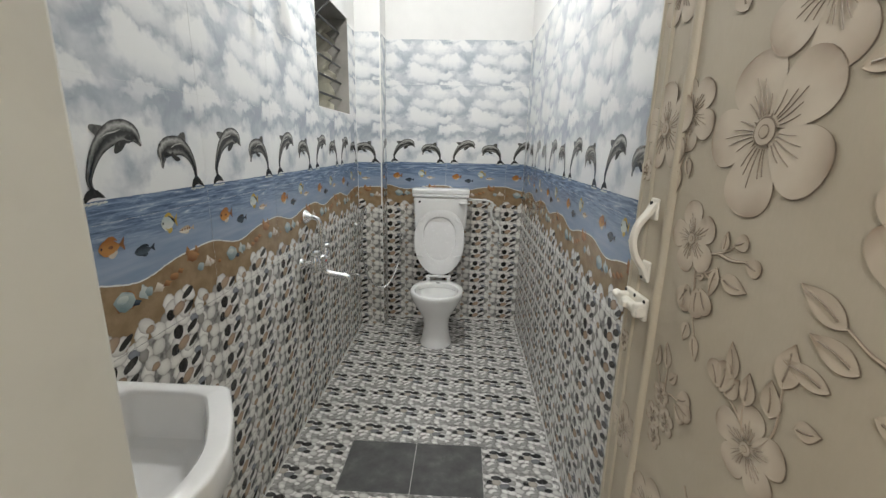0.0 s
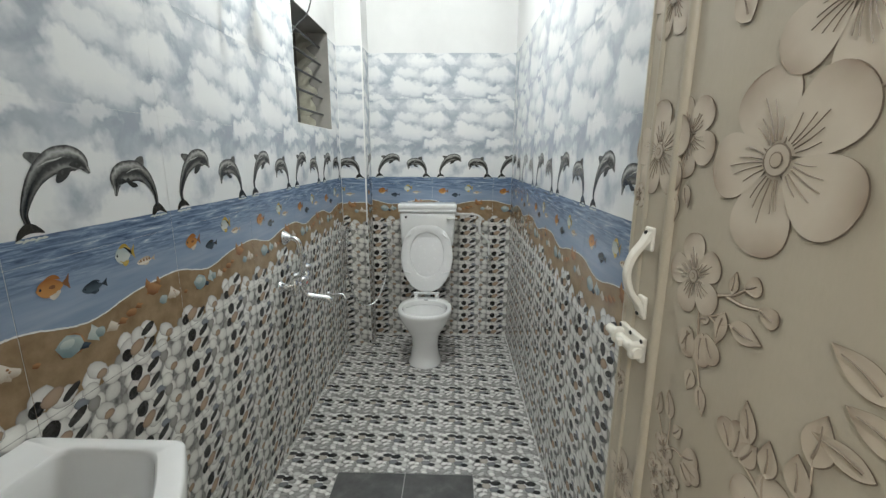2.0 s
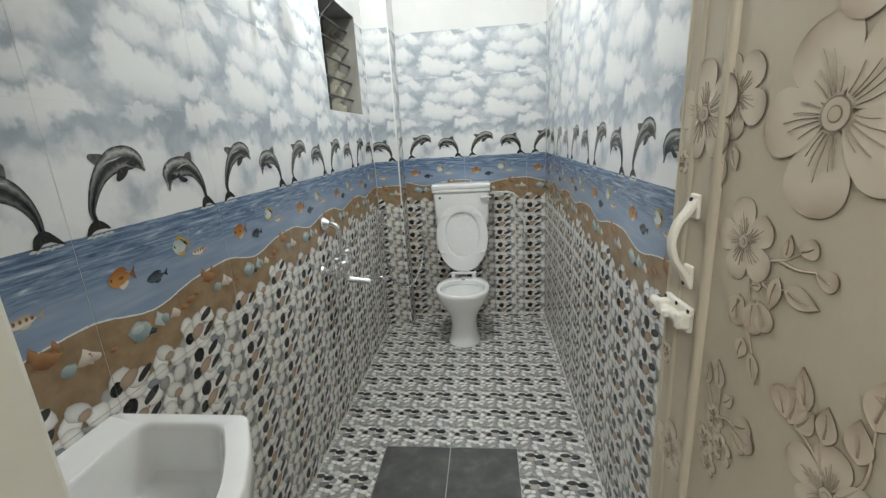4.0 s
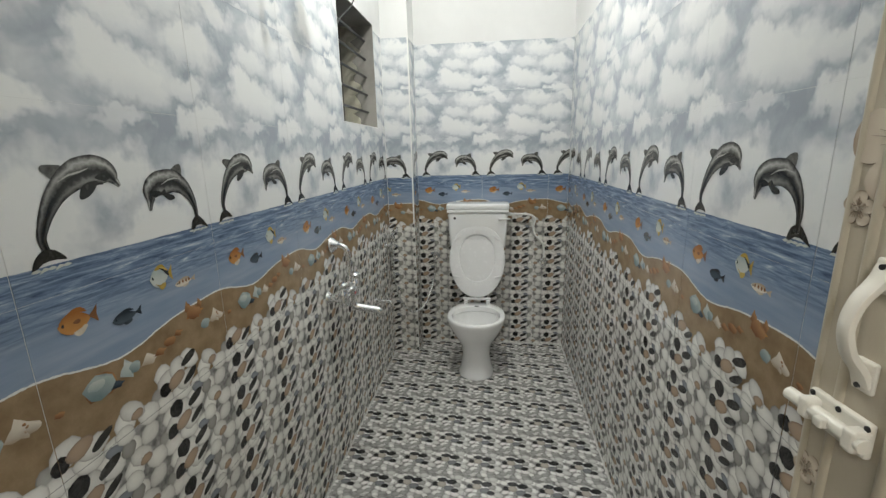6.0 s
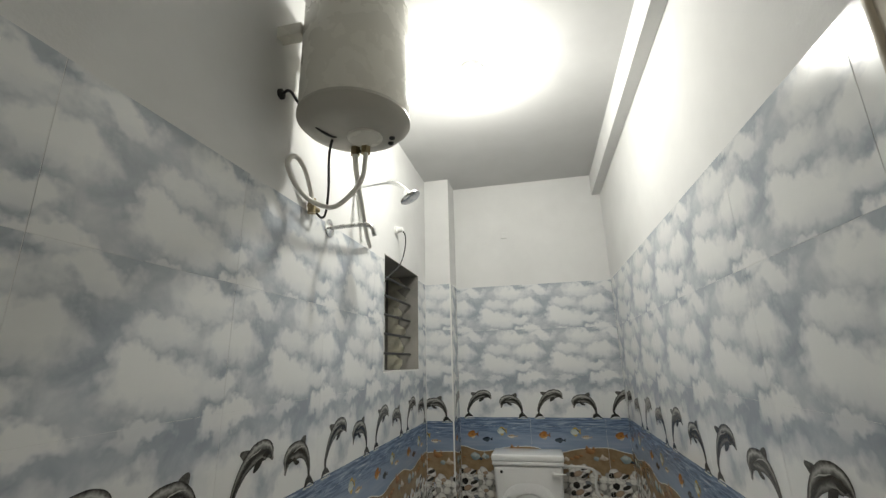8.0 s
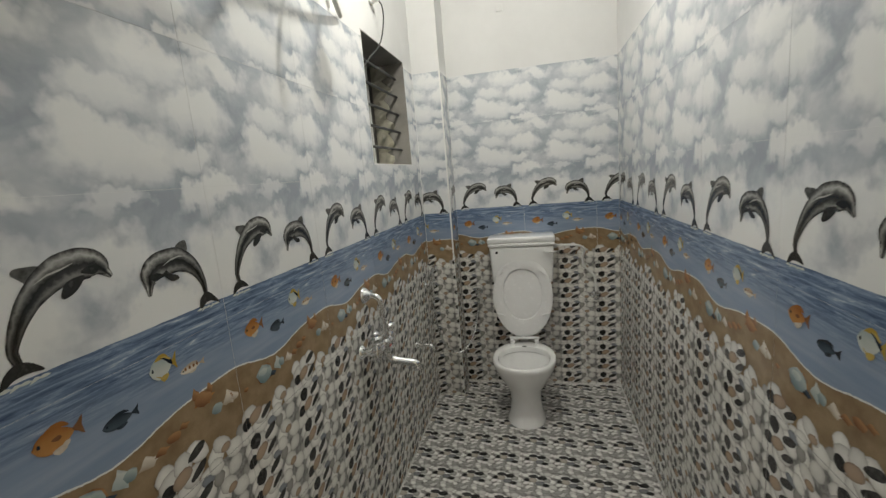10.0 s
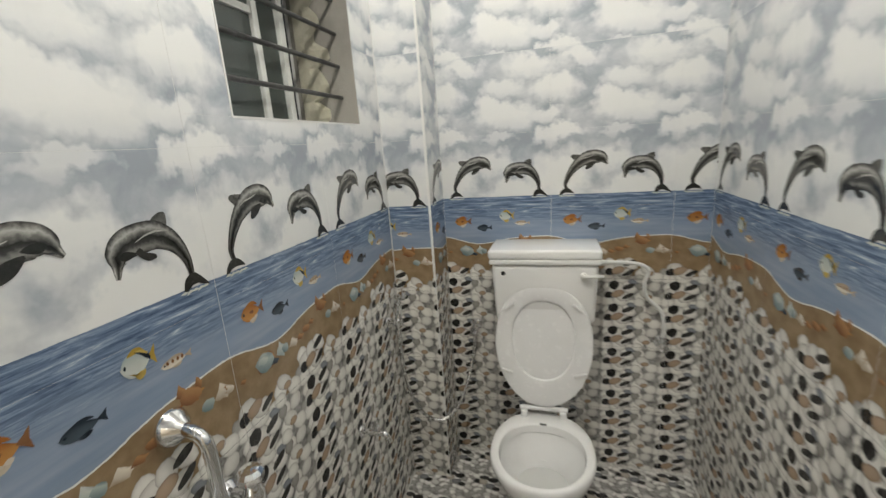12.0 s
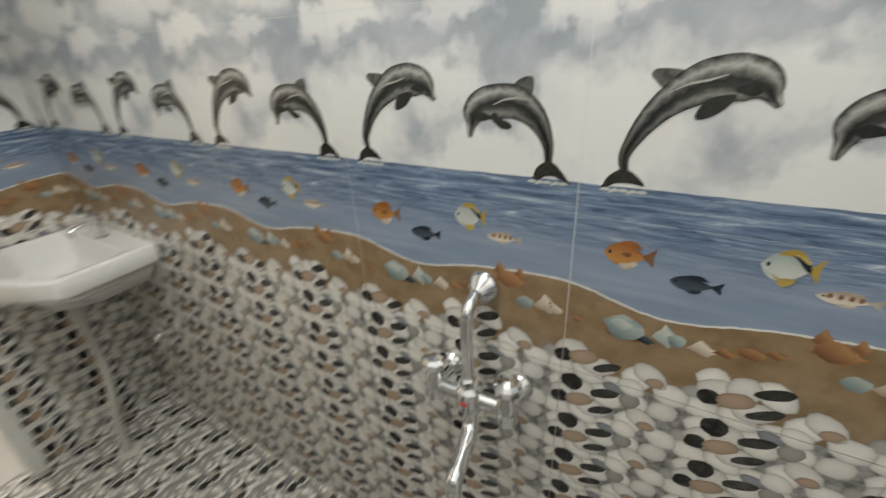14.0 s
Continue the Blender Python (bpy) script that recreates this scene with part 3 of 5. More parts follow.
def leap(bm, uvl, mirror, mat):
    """A plain grey arched shape rising from the water on its two-lobed tail."""
    y = -0.0008
    if mirror:
        body = [(0.4025, 0.0690), (0.4015, 0.0947), (0.3955, 0.115), (0.3855, 0.133), (0.370, 0.149), (0.3475, 0.1605), (0.3265, 0.1614), (0.304, 0.159), (0.2885, 0.152), (0.279, 0.141), (0.2760, 0.1266), (0.2725, 0.106)]
        wide = (0.010, 0.015, 0.022, 0.030, 0.040, 0.049, 0.051, 0.050, 0.046, 0.038, 0.019, 0.007)
        fin = [(0.372, 0.170), (0.3755, 0.187), (0.372, 0.196), (0.357, 0.194), (0.345, 0.184), (0.358, 0.176)]
        arm = [(0.309, 0.1375), (0.326, 0.122), (0.343, 0.1235), (0.340, 0.131), (0.325, 0.137), (0.317, 0.146)]
        fluke = [(0.379, 0.042), (0.384, 0.065), (0.397, 0.0760), (0.410, 0.0760), (0.424, 0.063), (0.438, 0.044), (0.420, 0.054), (0.405, 0.0550), (0.391, 0.052)]
        crease = [(0.372, 0.163), (0.350, 0.167), (0.330, 0.164), (0.312, 0.156)]
        eye, mouth = (0.2905, 0.137), [(0.278, 0.118), (0.282, 0.123), (0.290, 0.128)]
    else:
        body = [(0.0610, 0.0660), (0.0560, 0.0910), (0.063, 0.1125), (0.0735, 0.133), (0.090, 0.156), (0.1125, 0.1755), (0.136, 0.188), (0.164, 0.192), (0.185, 0.1885), (0.1965, 0.181), (0.2030, 0.1717), (0.2110, 0.161)]
        wide = (0.010, 0.014, 0.019, 0.025, 0.033, 0.043, 0.051, 0.053, 0.047, 0.034, 0.017, 0.007)
        fin = [(0.093, 0.1790), (0.080, 0.190), (0.075, 0.196), (0.079, 0.203), (0.092, 0.2035), (0.110, 0.201), (0.106, 0.190)]
        arm = [(0.141, 0.1690), (0.130, 0.151), (0.134, 0.144), (0.150, 0.150), (0.162, 0.161), (0.168, 0.174)]
        fluke = [(0.031, 0.043), (0.037, 0.061), (0.049, 0.0726), (0.062, 0.0750), (0.075, 0.069), (0.088, 0.054), (0.072, 0.056), (0.057, 0.0560), (0.043, 0.052)]
        crease = [(0.098, 0.176), (0.118, 0.186), (0.138, 0.190), (0.156, 0.196)]
        eye, mouth = (0.184, 0.178), [(0.203, 0.166), (0.198, 0.169), (0.190, 0.170)]
    patch(bm, uvl, fin, y + 0.0001, (0.42, 0.60), mat)
    ribbon(bm, uvl, body, wide, y, mat, mirror)
    patch(bm, uvl, fluke, y - 0.0001, (0.52, 0.5), mat)
    patch(bm, uvl, arm, y - 0.0001, (0.53, 0.72), mat)
    # the pale crease, the dark cheek and the mouth
    for line, w, uv in ((crease, (0.0008, 0.003, 0.003, 0.0008), 0.24), (mouth, (0.001, 0.0018, 0.001), 0.54)):
        pts = [(p[0], p[1]) for p in line]
        for a, b, wa, wb in zip(pts, pts[1:], w, w[1:]):
            flat_poly(bm, uvl, [(a[0], a[1] - wa / 2), (b[0], b[1] - wb / 2), (b[0], b[1] + wb / 2), (a[0], a[1] + wa / 2)], y - 0.0002, [(uv, 0.7)] * 4, mat)
    k = -1 if mirror else 1
    patch(bm, uvl, [(eye[0] + k * a, eye[1] + b) for a, b in ((-0.020, 0.001), (-0.010, 0.007), (0.002, 0.008), (0.009, 0.001), (0.002, -0.006), (-0.010, -0.004))], y - 0.00015, (0.53, 0.78), mat)
    # broken water round the tail
    for i in range(5):
        x = body[0][0] + (i - 2) * 0.012
        patch(bm, uvl, [(x - 0.008, 0.044 - 0.004 * (i % 2)), (x, 0.048), (x + 0.008, 0.045), (x + 0.001, 0.0425)], y - 0.00025, (0.8, 0.0), 12, 2)


def swimmer(bm, uvl, x, z, a, b, mat, kind):
    """A small printed swimmer that faces left: deep body, forked tail, fins above and below."""
    y = -0.0009
    steps = 14

    def rim(t, k):
        return (x + a * (2 * t - 1), z + k * b * math.sin(math.pi * t ** 0.82) ** 0.8)
    top, low = [rim(i / steps, 1) for i in range(steps + 1)], [rim(i / steps, -1) for i in range(steps + 1)]
    for i in range(steps):
        mid0, mid1 = (top[i][0], z + 0.15 * b), (top[i + 1][0], z + 0.15 * b)
        flat_poly(bm, uvl, [mid0, mid1, top[i + 1], top[i]], y, [(0.55, 0), (0.55, 0), (0.12, 0), (0.12, 0)], mat)
        flat_poly(bm, uvl, [low[i], low[i + 1], mid1, mid0], y, [(0.85, 0), (0.85, 0), (0.55, 0), (0.55, 0)], mat)

    def piece(pts, tone, m, up=0.0001):
        patch(bm, uvl, [(x + a * p, z + b * q) for p, q in pts], y - up, (tone, 0), m, 2)
    edge = {"round": 9, "dark": 5, "banded": 10, "long": 8}[kind]
    piece([(0.86, 0.1), (1.15, 0.45), (1.48, 0.95), (1.36, 0.1), (1.42, -0.75), (1.12, -0.3)], 0.2, edge if kind != "round" else 9)
    piece([(-0.45, 0.80), (0.0, 1.25), (0.5, 1.20), (0.80, 0.62), (0.3, 0.80)], 0.15, mat if kind in ("round", "dark") else edge)
    piece([(-0.2, -0.85), (0.05, -1.35), (0.45, -1.15), (0.55, -0.70)], 0.9, 8 if kind == "round" else edge)
    if kind == "round":
        piece([(-0.15, 0.05), (0.2, 0.25), (0.35, 0.0), (0.15, -0.2)], 0.1, 9, 0.0002)
        piece([(0.30, -0.75), (0.55, -0.95), (0.70, -0.62), (0.5, -0.5)], 0.5, 8, 0.0002)
    if kind == "banded":
        piece([(0.10, 0.92), (0.42, 0.86), (0.98, 0.35), (1.02, -0.15), (0.70, 0.15), (0.45, 0.55)], 0.1, 5, 0.0002)
        piece([(-0.55, -0.50), (-0.1, -0.90), (0.5, -0.85), (0.1, -1.15)], 0.6, 10, 0.00018)
        piece([(0.10, 0.95), (0.52, 0.95), (0.95, 0.55), (0.85, 0.42), (0.45, 0.78)], 0.6, 10, 0.00025)
    if kind == "long":
        for k in (-0.5, -0.1, 0.3, 0.65):
            piece([(k - 0.1, 0.2), (k, 0.75), (k + 0.14, 0.3), (k + 0.02, -0.2)], 0.2, 9, 0.0002)
    piece([(-0.80, 0.05), (-0.72, 0.28), (-0.62, 0.1), (-0.70, -0.1)], 0.05, 5, 0.0003)


def shell(bm, uvl, x, z, a, b, mat, seed, pointed=False):
    rnd = random.Random(seed)
    steps = 11
    pts, uvs = [], []
    for i in range(steps):
        t = 2 * math.pi * i / steps
        r = 1 + rnd.uniform(-0.16, 0.16) + (0.5 if pointed and i % 3 == 0 else 0)
        pts.append((x + a * r * math.cos(t), z + b * r * math.sin(t)))
        uvs.append((0.5 + 0.45 * math.sin(t + 0.6), 0))
    flat_poly(bm, uvl, pts, -0.0009 - 0.00002 * (seed % 7), uvs, mat)


TILE_MATS = [M_PRINT, M_GROUND, M_PEBBLE, M_GREY, M_ORANGE, M_NAVY, M_CREAM, M_TEAL, M_SHELL, M_RUST, M_YELLOW, M_CHINA, M_PALEFISH]
GAP, BED = 0.0006, 0.00025   # half of the upright and of the level joints
_tiles = {}


def clip(bm, u0, u1, v0, v1):
    for co, no in (((u0, 0, 0), (-1, 0, 0)), ((u1, 0, 0), (1, 0, 0)), ((0, 0, v0), (0, 0, -1)), ((0, 0, v1), (0, 0, 1))):
        bmesh.ops.bisect_plane(bm, geom=bm.verts[:] + bm.edges[:] + bm.faces[:], dist=1e-6, plane_co=co, plane_no=no, clear_outer=True)


def slab(bm, uvl, u0, u1, v0, v1, mat, thick, base=0.0):
    """The tile's own body with a fine bevel; its front lies at y = 0."""
    e = 0.0003
    front = [(u0 + e, v0 + e), (u1 - e, v0 + e), (u1 - e, v1 - e), (u0 + e, v1 - e)]
    rim = [(u0, v0), (u1, v0), (u1, v1), (u0, v1)]
    rings = [[bm.verts.new((p[0], y, p[1])) for p in r] for r, y in ((front, 0.0), (rim, e * 0.7), (rim, thick))]
    faces = [bm.faces.new(rings[0])]
    for a, b in zip(rings, rings[1:]):
        for k in range(4):
            faces.append(bm.faces.new((a[k], b[k], b[(k + 1) % 4], a[(k + 1) % 4])))
    for f in faces:
        f.material_index = mat
        for lo in f.loops:
            lo[uvl].uv = (lo.vert.co.x, lo.vert.co.z + base)


def wall_tile(row, u0, u1, v0, v1):
    """The mesh of a tile of a row (0 at the floor), cut to u0..u1 and v0..v1 of its face."""
    kind = 0 if row < 3 else row
    key = (kind, round(u0, 4), round(u1, 4), round(v0, 4), round(v1, 4))
    if key in _tiles:
        return _tiles[key]
    bm = bmesh.new()
    uvl = bm.loops.layers.uv.new("UVMap")
    if kind == 0:
        strew(bm, uvl, WALL_CELL, 0.225, 0.10, TW, TH, 2)
    elif kind == 3:
        # pebbles along the lower edge, then shells on the sand, then small swimmers
        strew(bm, uvl, WALL_CELL, 0.225, 0.10, TW, TH, 2, lambda x, z: z < 0.061 + 0.009 * math.cos(2 * math.pi * (x - 0.30) / TW) + 0.006 * math.sin(2 * math.pi * x / 0.225))
        for i, (x, z, a, b, m, p) in enumerate(((0.096, 0.118, 0.036, 0.024, 9, False), (0.094, 0.118, 0.033, 0.022, 7, False), (0.088, 0.124, 0.016, 0.010, 12, False), (0.126, 0.103, 0.010, 0.006, 5, True),
                                                (0.152, 0.120, 0.013, 0.014, 12, True), (0.168, 0.116, 0.013, 0.011, 7, False), (0.203, 0.114, 0.015, 0.010, 8, True), (0.232, 0.116, 0.012, 0.007, 9, True),
                                                (0.262, 0.126, 0.018, 0.010, 9, False), (0.288, 0.134, 0.010, 0.006, 9, True), (0.345, 0.160, 0.024, 0.016, 9, False), (0.347, 0.158, 0.019, 0.012, 4, True), (0.327, 0.176, 0.008, 0.012, 9, True), (0.364, 0.174, 0.007, 0.010, 9, True),
                                                (0.375, 0.120, 0.018, 0.013, 7, False), (0.414, 0.124, 0.016, 0.014, 8, True), (0.432, 0.118, 0.012, 0.009, 8, False), (0.020, 0.112, 0.009, 0.005, 9, False))):
            shell(bm, uvl, x, z, a, b, m, 31 + i, p)
        for k in range(7):
            t = 2 * math.pi * k / 7
            shell(bm, uvl, 0.415 + 0.009 * math.cos(t), 0.124 + 0.0075 * math.sin(t), 0.0028, 0.0024, 9, 61 + k)
        swimmer(bm, uvl, 0.076, 0.247, 0.029, 0.0185, 4, "round")
        swimmer(bm, uvl, 0.168, 0.219, 0.027, 0.0115, 5, "dark")
        swimmer(bm, uvl, 0.264, 0.268, 0.025, 0.0205, 12, "banded")
        swimmer(bm, uvl, 0.328, 0.238, 0.026, 0.0085, 8, "long")
    elif kind == 4:
        leap(bm, uvl, False, 3)
        leap(bm, uvl, True, 3)
    if bm.faces:
        clip(bm, max(u0, GAP) + 0.0003, min(u1, TW - GAP) - 0.0003, max(v0, BED) + 0.0003, min(v1, TH - BED) - 0.0003)
    slab(bm, uvl, u0 + GAP, u1 - GAP, v0 + BED, v1 - BED, 1 if kind == 0 else 0, T, 0.0 if kind == 0 else row * TH)
    me = mesh_of("tile", bm, TILE_MATS)
    _tiles[key] = me
    return me


def tile_wall(parent, start, end, joint, place, hole=None):
    """Lays rows of tiles from start to end along a wall; joint: where one tile begins."""
    first = joint + TW * math.floor((start - joint) / TW + 1e-6)
    u = first
    while u < end - 1e-4:
        a, b = max(start - u, 0.0), min(end - u, TW)
        for row in range(7):
            pieces = [(a, b, 0.0, TH)]
            if hole:
                h0, h1, z0, z1 = hole[0] - u, hole[1] - u, hole[2] - row * TH, hole[3] - row * TH
                if h0 < b and h1 > a and z0 < TH and z1 > 0:
                    pieces = []
                    if z0 > 0:
                        pieces.append((a, b, 0.0, z0))
                    lo = max(z0, 0.0)
                    if h0 > a + 0.004:
                        pieces.append((a, min(h0, b), lo, TH))
                    if h1 < b - 0.004:
                        pieces.append((max(h1, a), b, lo, TH))
            for p in pieces:
                if p[1] - p[0] > 0.008:
                    ob = new("tile", wall_tile(row, *p))
                    ob.parent = parent
                    ob.matrix_basis = place(u, row * TH)
        u += TW


def lay_tiles():
    tile_wall(wall_left, Y0, PY, 2.452, lambda u, z: pose(0, u, z, 0, 0, 90), (WY0, WY1, WZ0, WZ1))
    # facing the right wall, the picture runs towards the door
    tile_wall(wall_right, -YB, -Y0, -1.77, lambda u, z: pose(W, -u, z, 0, 0, -90))
    tile_wall(wall_door, -(JX - 0.051), 0.0, -0.45, lambda u, z: pose(-u, Y0 + T, z, 0, 0, 180))
    tile_wall(wall_back, PX, W, PX, lambda u, z: pose(u, YB, z))
    tile_wall(pier, 0.0, PX, PX, lambda u, z: pose(u, PY, z))
    tile_wall(pier, PY + 0.001, YB, PY, lambda u, z: pose(PX, u, z, 0, 0, 90))


FT = 0.305


def floor_tile(u0, u1, v0, v1, grey=False):
    key = ("f", round(u0, 4), round(u1, 4), round(v0, 4), round(v1, 4), grey)
    if key in _tiles:
        return _tiles[key]
    bm = bmesh.new()
    uvl = bm.loops.layers.uv.new("UVMap")
    g = 0.0014 if grey else 0.0002
    if not grey:
        strew(bm, uvl, FLOOR_CELL, 0.1525, 0.1525, FT, FT, 1, seed=8)
        clip(bm, u0 + g + 0.0005, u1 - g - 0.0005, v0 + g + 0.0005, v1 - g - 0.0005)
    slab(bm, uvl, u0 + g, u1 - g, v0 + g, v1 - g, 0, T)
    me = mesh_of("tile", bm, [M_SLATE] if grey else [M_GROUND, M_FLOORPEBBLE])
    _tiles[key] = me
    return me


def lay_floor():
    x0, y0 = 0.27 - FT, 2.05 - 5 * FT
    for i in range(5):
        for j in range(12):
            x, y = x0 + i * FT, y0 + j * FT
            a, b = max(0.004 - x, 0), min(W - 0.004 - x, FT)
            c, d = max(0.44 - y, 0), min(YB - 0.004 - y, FT)
            if b - a < 0.01 or d - c < 0.01:
                continue
            grey = j == 4 and i in (1, 2)
            ob = new("tile", floor_tile(a, b, c, d, grey))
            ob.parent = floor_ob
            # the tile's face, modelled upright, lies down on the floor
            ob.matrix_basis = pose(x, y, 0, -90)


# ---- door ----
DOOR_TURN, DL, DH = 93.7, 0.62, 2.03
door = thing("door_1", (1.112, 0.481, 0.008), "open plastic door in beige film embossed with flowers", "door", kind="structure", turn=DOOR_TURN)


def bead(x, z0, z1, r, mat, parent, label=""):
    return part("bead", tube_bm([(x, 0.0, z0), (x, 0.0, z1)], r, 12, curve=False), mat, parent, label, True)


part("panel", box_bm((0.0, -0.03, 0.0), (DL - 0.105, 0.0, DH), 0.003), M_FILM, door)
part("stile", box_bm((DL - 0.104, -0.032, 0.0), (DL, 0.003, DH), 0.004), M_FILM, door)
for bx, br in ((DL - 0.100, 0.009), (DL - 0.036, 0.007), (DL - 0.004, 0.006)):
    bead(bx, 0.0, DH, br, M_FILM, door)


def relief_petal(bm, uvl, root, ang, length, width, y, mat_line, mat_face, round_tip=True, dish=0.0005):
    """One petal: a dark outline below and a dished face above it, on the plane y."""
    ca, sa = math.cos(ang), math.sin(ang)
    steps = 18

    def put(t, k, grow=0.0):
        a = length * (t if not round_tip else t)
        prof = (math.sin(math.pi * min(t, 1.0) ** (0.78 if not round_tip else 1.25)) if not round_tip else math.sqrt(max(0.0, 1 - (2 * t ** 1.55 - 1) ** 2)))
        w = (width * prof + grow) * k
        a = a + (grow * (2 * t - 1))
        if grow:
            return (root[0] + ca * a - sa * w - 0.0004, root[1] + sa * a + ca * w - 0.0006)
        return (root[0] + ca * a - sa * w, root[1] + sa * a + ca * w)
    for mat, grow, yy in ((mat_line, 0.0005, y + 0.0003), (mat_face, 0.0, y + 0.0007)):
        cols = (-1.0, -0.55, 0.0, 0.55, 1.0)
        grid = []
        for i in range(steps + 1):
            t = 0.5 - 0.5 * math.cos(math.pi * i / steps)
            row = []
            for k in cols:
                p = put(t, k, grow)
                d = dish * (abs(k) ** 2) * (1 if mat == mat_face else 0)
                row.append((bm.verts.new((p[0], yy + d, p[1])), (t, k)))
            grid.append(row)
        for r0, r1 in zip(grid, grid[1:]):
            for c in range(4):
                quad = (r0[c], r1[c], r1[c + 1], r0[c + 1])
                try:
                    f = bm.faces.new([q[0] for q in quad])
                except ValueError:
                    continue
                f.material_index = mat
                f.smooth = mat == mat_face
                for lo, q in zip(f.loops, quad):
                    lo[uvl].uv = (0.95 - 0.66 * q[1][0] ** 2.4 - 0.30 * max(0.0, -q[1][1]) * q[1][0], 0.5 + 0.5 * q[1][1])


def stroke(bm, uvl, pts, width, y, mat):
    line = smooth_line([(p[0], 0, p[1]) for p in pts], 6)
    n = len(line)
    rows = []
    for i, p in enumerate(line):
        d = (line[min(i + 1, n - 1)] - line[max(i - 1, 0)]).normalized()
        s = Vector((-d.z, 0, d.x))
        w = width * (1 - 0.55 * i / (n - 1)) / 2
        rows.append([bm.verts.new((p.x + s.x * w, y, p.z + s.z * w)), bm.verts.new((p.x, y + 0.0008, p.z)), bm.verts.new((p.x - s.x * w, y, p.z - s.z * w))])
    for a, b in zip(rows, rows[1:]):
        for k in range(2):
            f = bm.faces.new((a[k], a[k + 1], b[k + 1], b[k]))
            f.material_index = mat
            for lo in f.loops:
                lo[uvl].uv = (0.4, 0.5)


FMATS = [M_LINE, M_PETAL, M_LEAF, M_FILM]


def flower(x, z, r, turn=0.0, petals=5, seed=0, lift=0.0):
    bm = bmesh.new()
    uvl = bm.loops.layers.uv.new("UVMap")
    rnd = random.Random(seed)
    for i in range(petals):
        a = math.radians(turn + 360 / petals * i)
        relief_petal(bm, uvl, (x + 0.10 * r * math.cos(a), z + 0.10 * r * math.sin(a)), a, r * rnd.uniform(0.86, 0.98), r * rnd.uniform(0.375, 0.42), 0.0002 + 0.0005 * (i % 3) * (0.5 if r < 0.05 else 1.0), 0, 1)
    # veins and stamens
    for i in range(petals):
        for k in range(-2, 3):
            a = math.radians(turn + 360 / petals * i + k * 11 + rnd.uniform(-2, 2))
            lo, hi = 0.2 * r, r * (0.66 - 0.09 * abs(k) + rnd.uniform(-0.06, 0.06))
            stroke(bm, uvl, [(x + lo * math.cos(a), z + lo * math.sin(a)), (x + 0.5 * (lo + hi) * math.cos(a + 0.03), z + 0.5 * (lo + hi) * math.sin(a + 0.03)), (x + hi * math.cos(a), z + hi * math.sin(a))],
                   0.020 * r, 0.0020 + 0.0001 * k, 0)
    for rad, y, m in ((0.175, 0.0034, 0), (0.155, 0.0038, 1), (0.085, 0.0042, 0), (0.07, 0.0046, 2)):
        c = [bm.verts.new((x + r * rad * math.cos(2 * math.pi * k / 18), y, z + r * rad * math.sin(2 * math.pi * k / 18))) for k in range(18)]
        f = bm.faces.new(c)
        f.material_index = m
        for lo in f.loops:
            lo[uvl].uv = (0.6, 0.5)
    for v in bm.verts:
        v.co.y += lift
    bmesh.ops.recalc_face_normals(bm, faces=bm.faces[:])
    return part("flower", bm, FMATS, door)


def spray(name, leaves, stems):
    """Leaves and buds (x, z, turn, length, width) with the stems (points) that carry them."""
    bm = bmesh.new()
    uvl = bm.loops.layers.uv.new("UVMap")
    for pts in stems:
        stroke(bm, uvl, pts, 0.0065, 0.0006, 0)
        stroke(bm, uvl, pts, 0.0042, 0.0012, 2)
    for x, z, a, le, wi in leaves:
        relief_petal(bm, uvl, (x, z), math.radians(a), le, wi, 0.0010, 0, 2, round_tip=wi > 0.38 * le)
        stroke(bm, uvl, [(x + 0.15 * le * math.cos(math.radians(a)), z + 0.15 * le * math.sin(math.radians(a))), (x + 0.5 * le * math.cos(math.radians(a + 4)), z + 0.5 * le * math.sin(math.radians(a + 4))),
                         (x + 0.8 * le * math.cos(math.radians(a)), z + 0.8 * le * math.sin(math.radians(a)))], 0.003, 0.0032, 0)
    bmesh.ops.recalc_face_normals(bm, faces=bm.faces[:])
    return part(name, bm, FMATS, door)


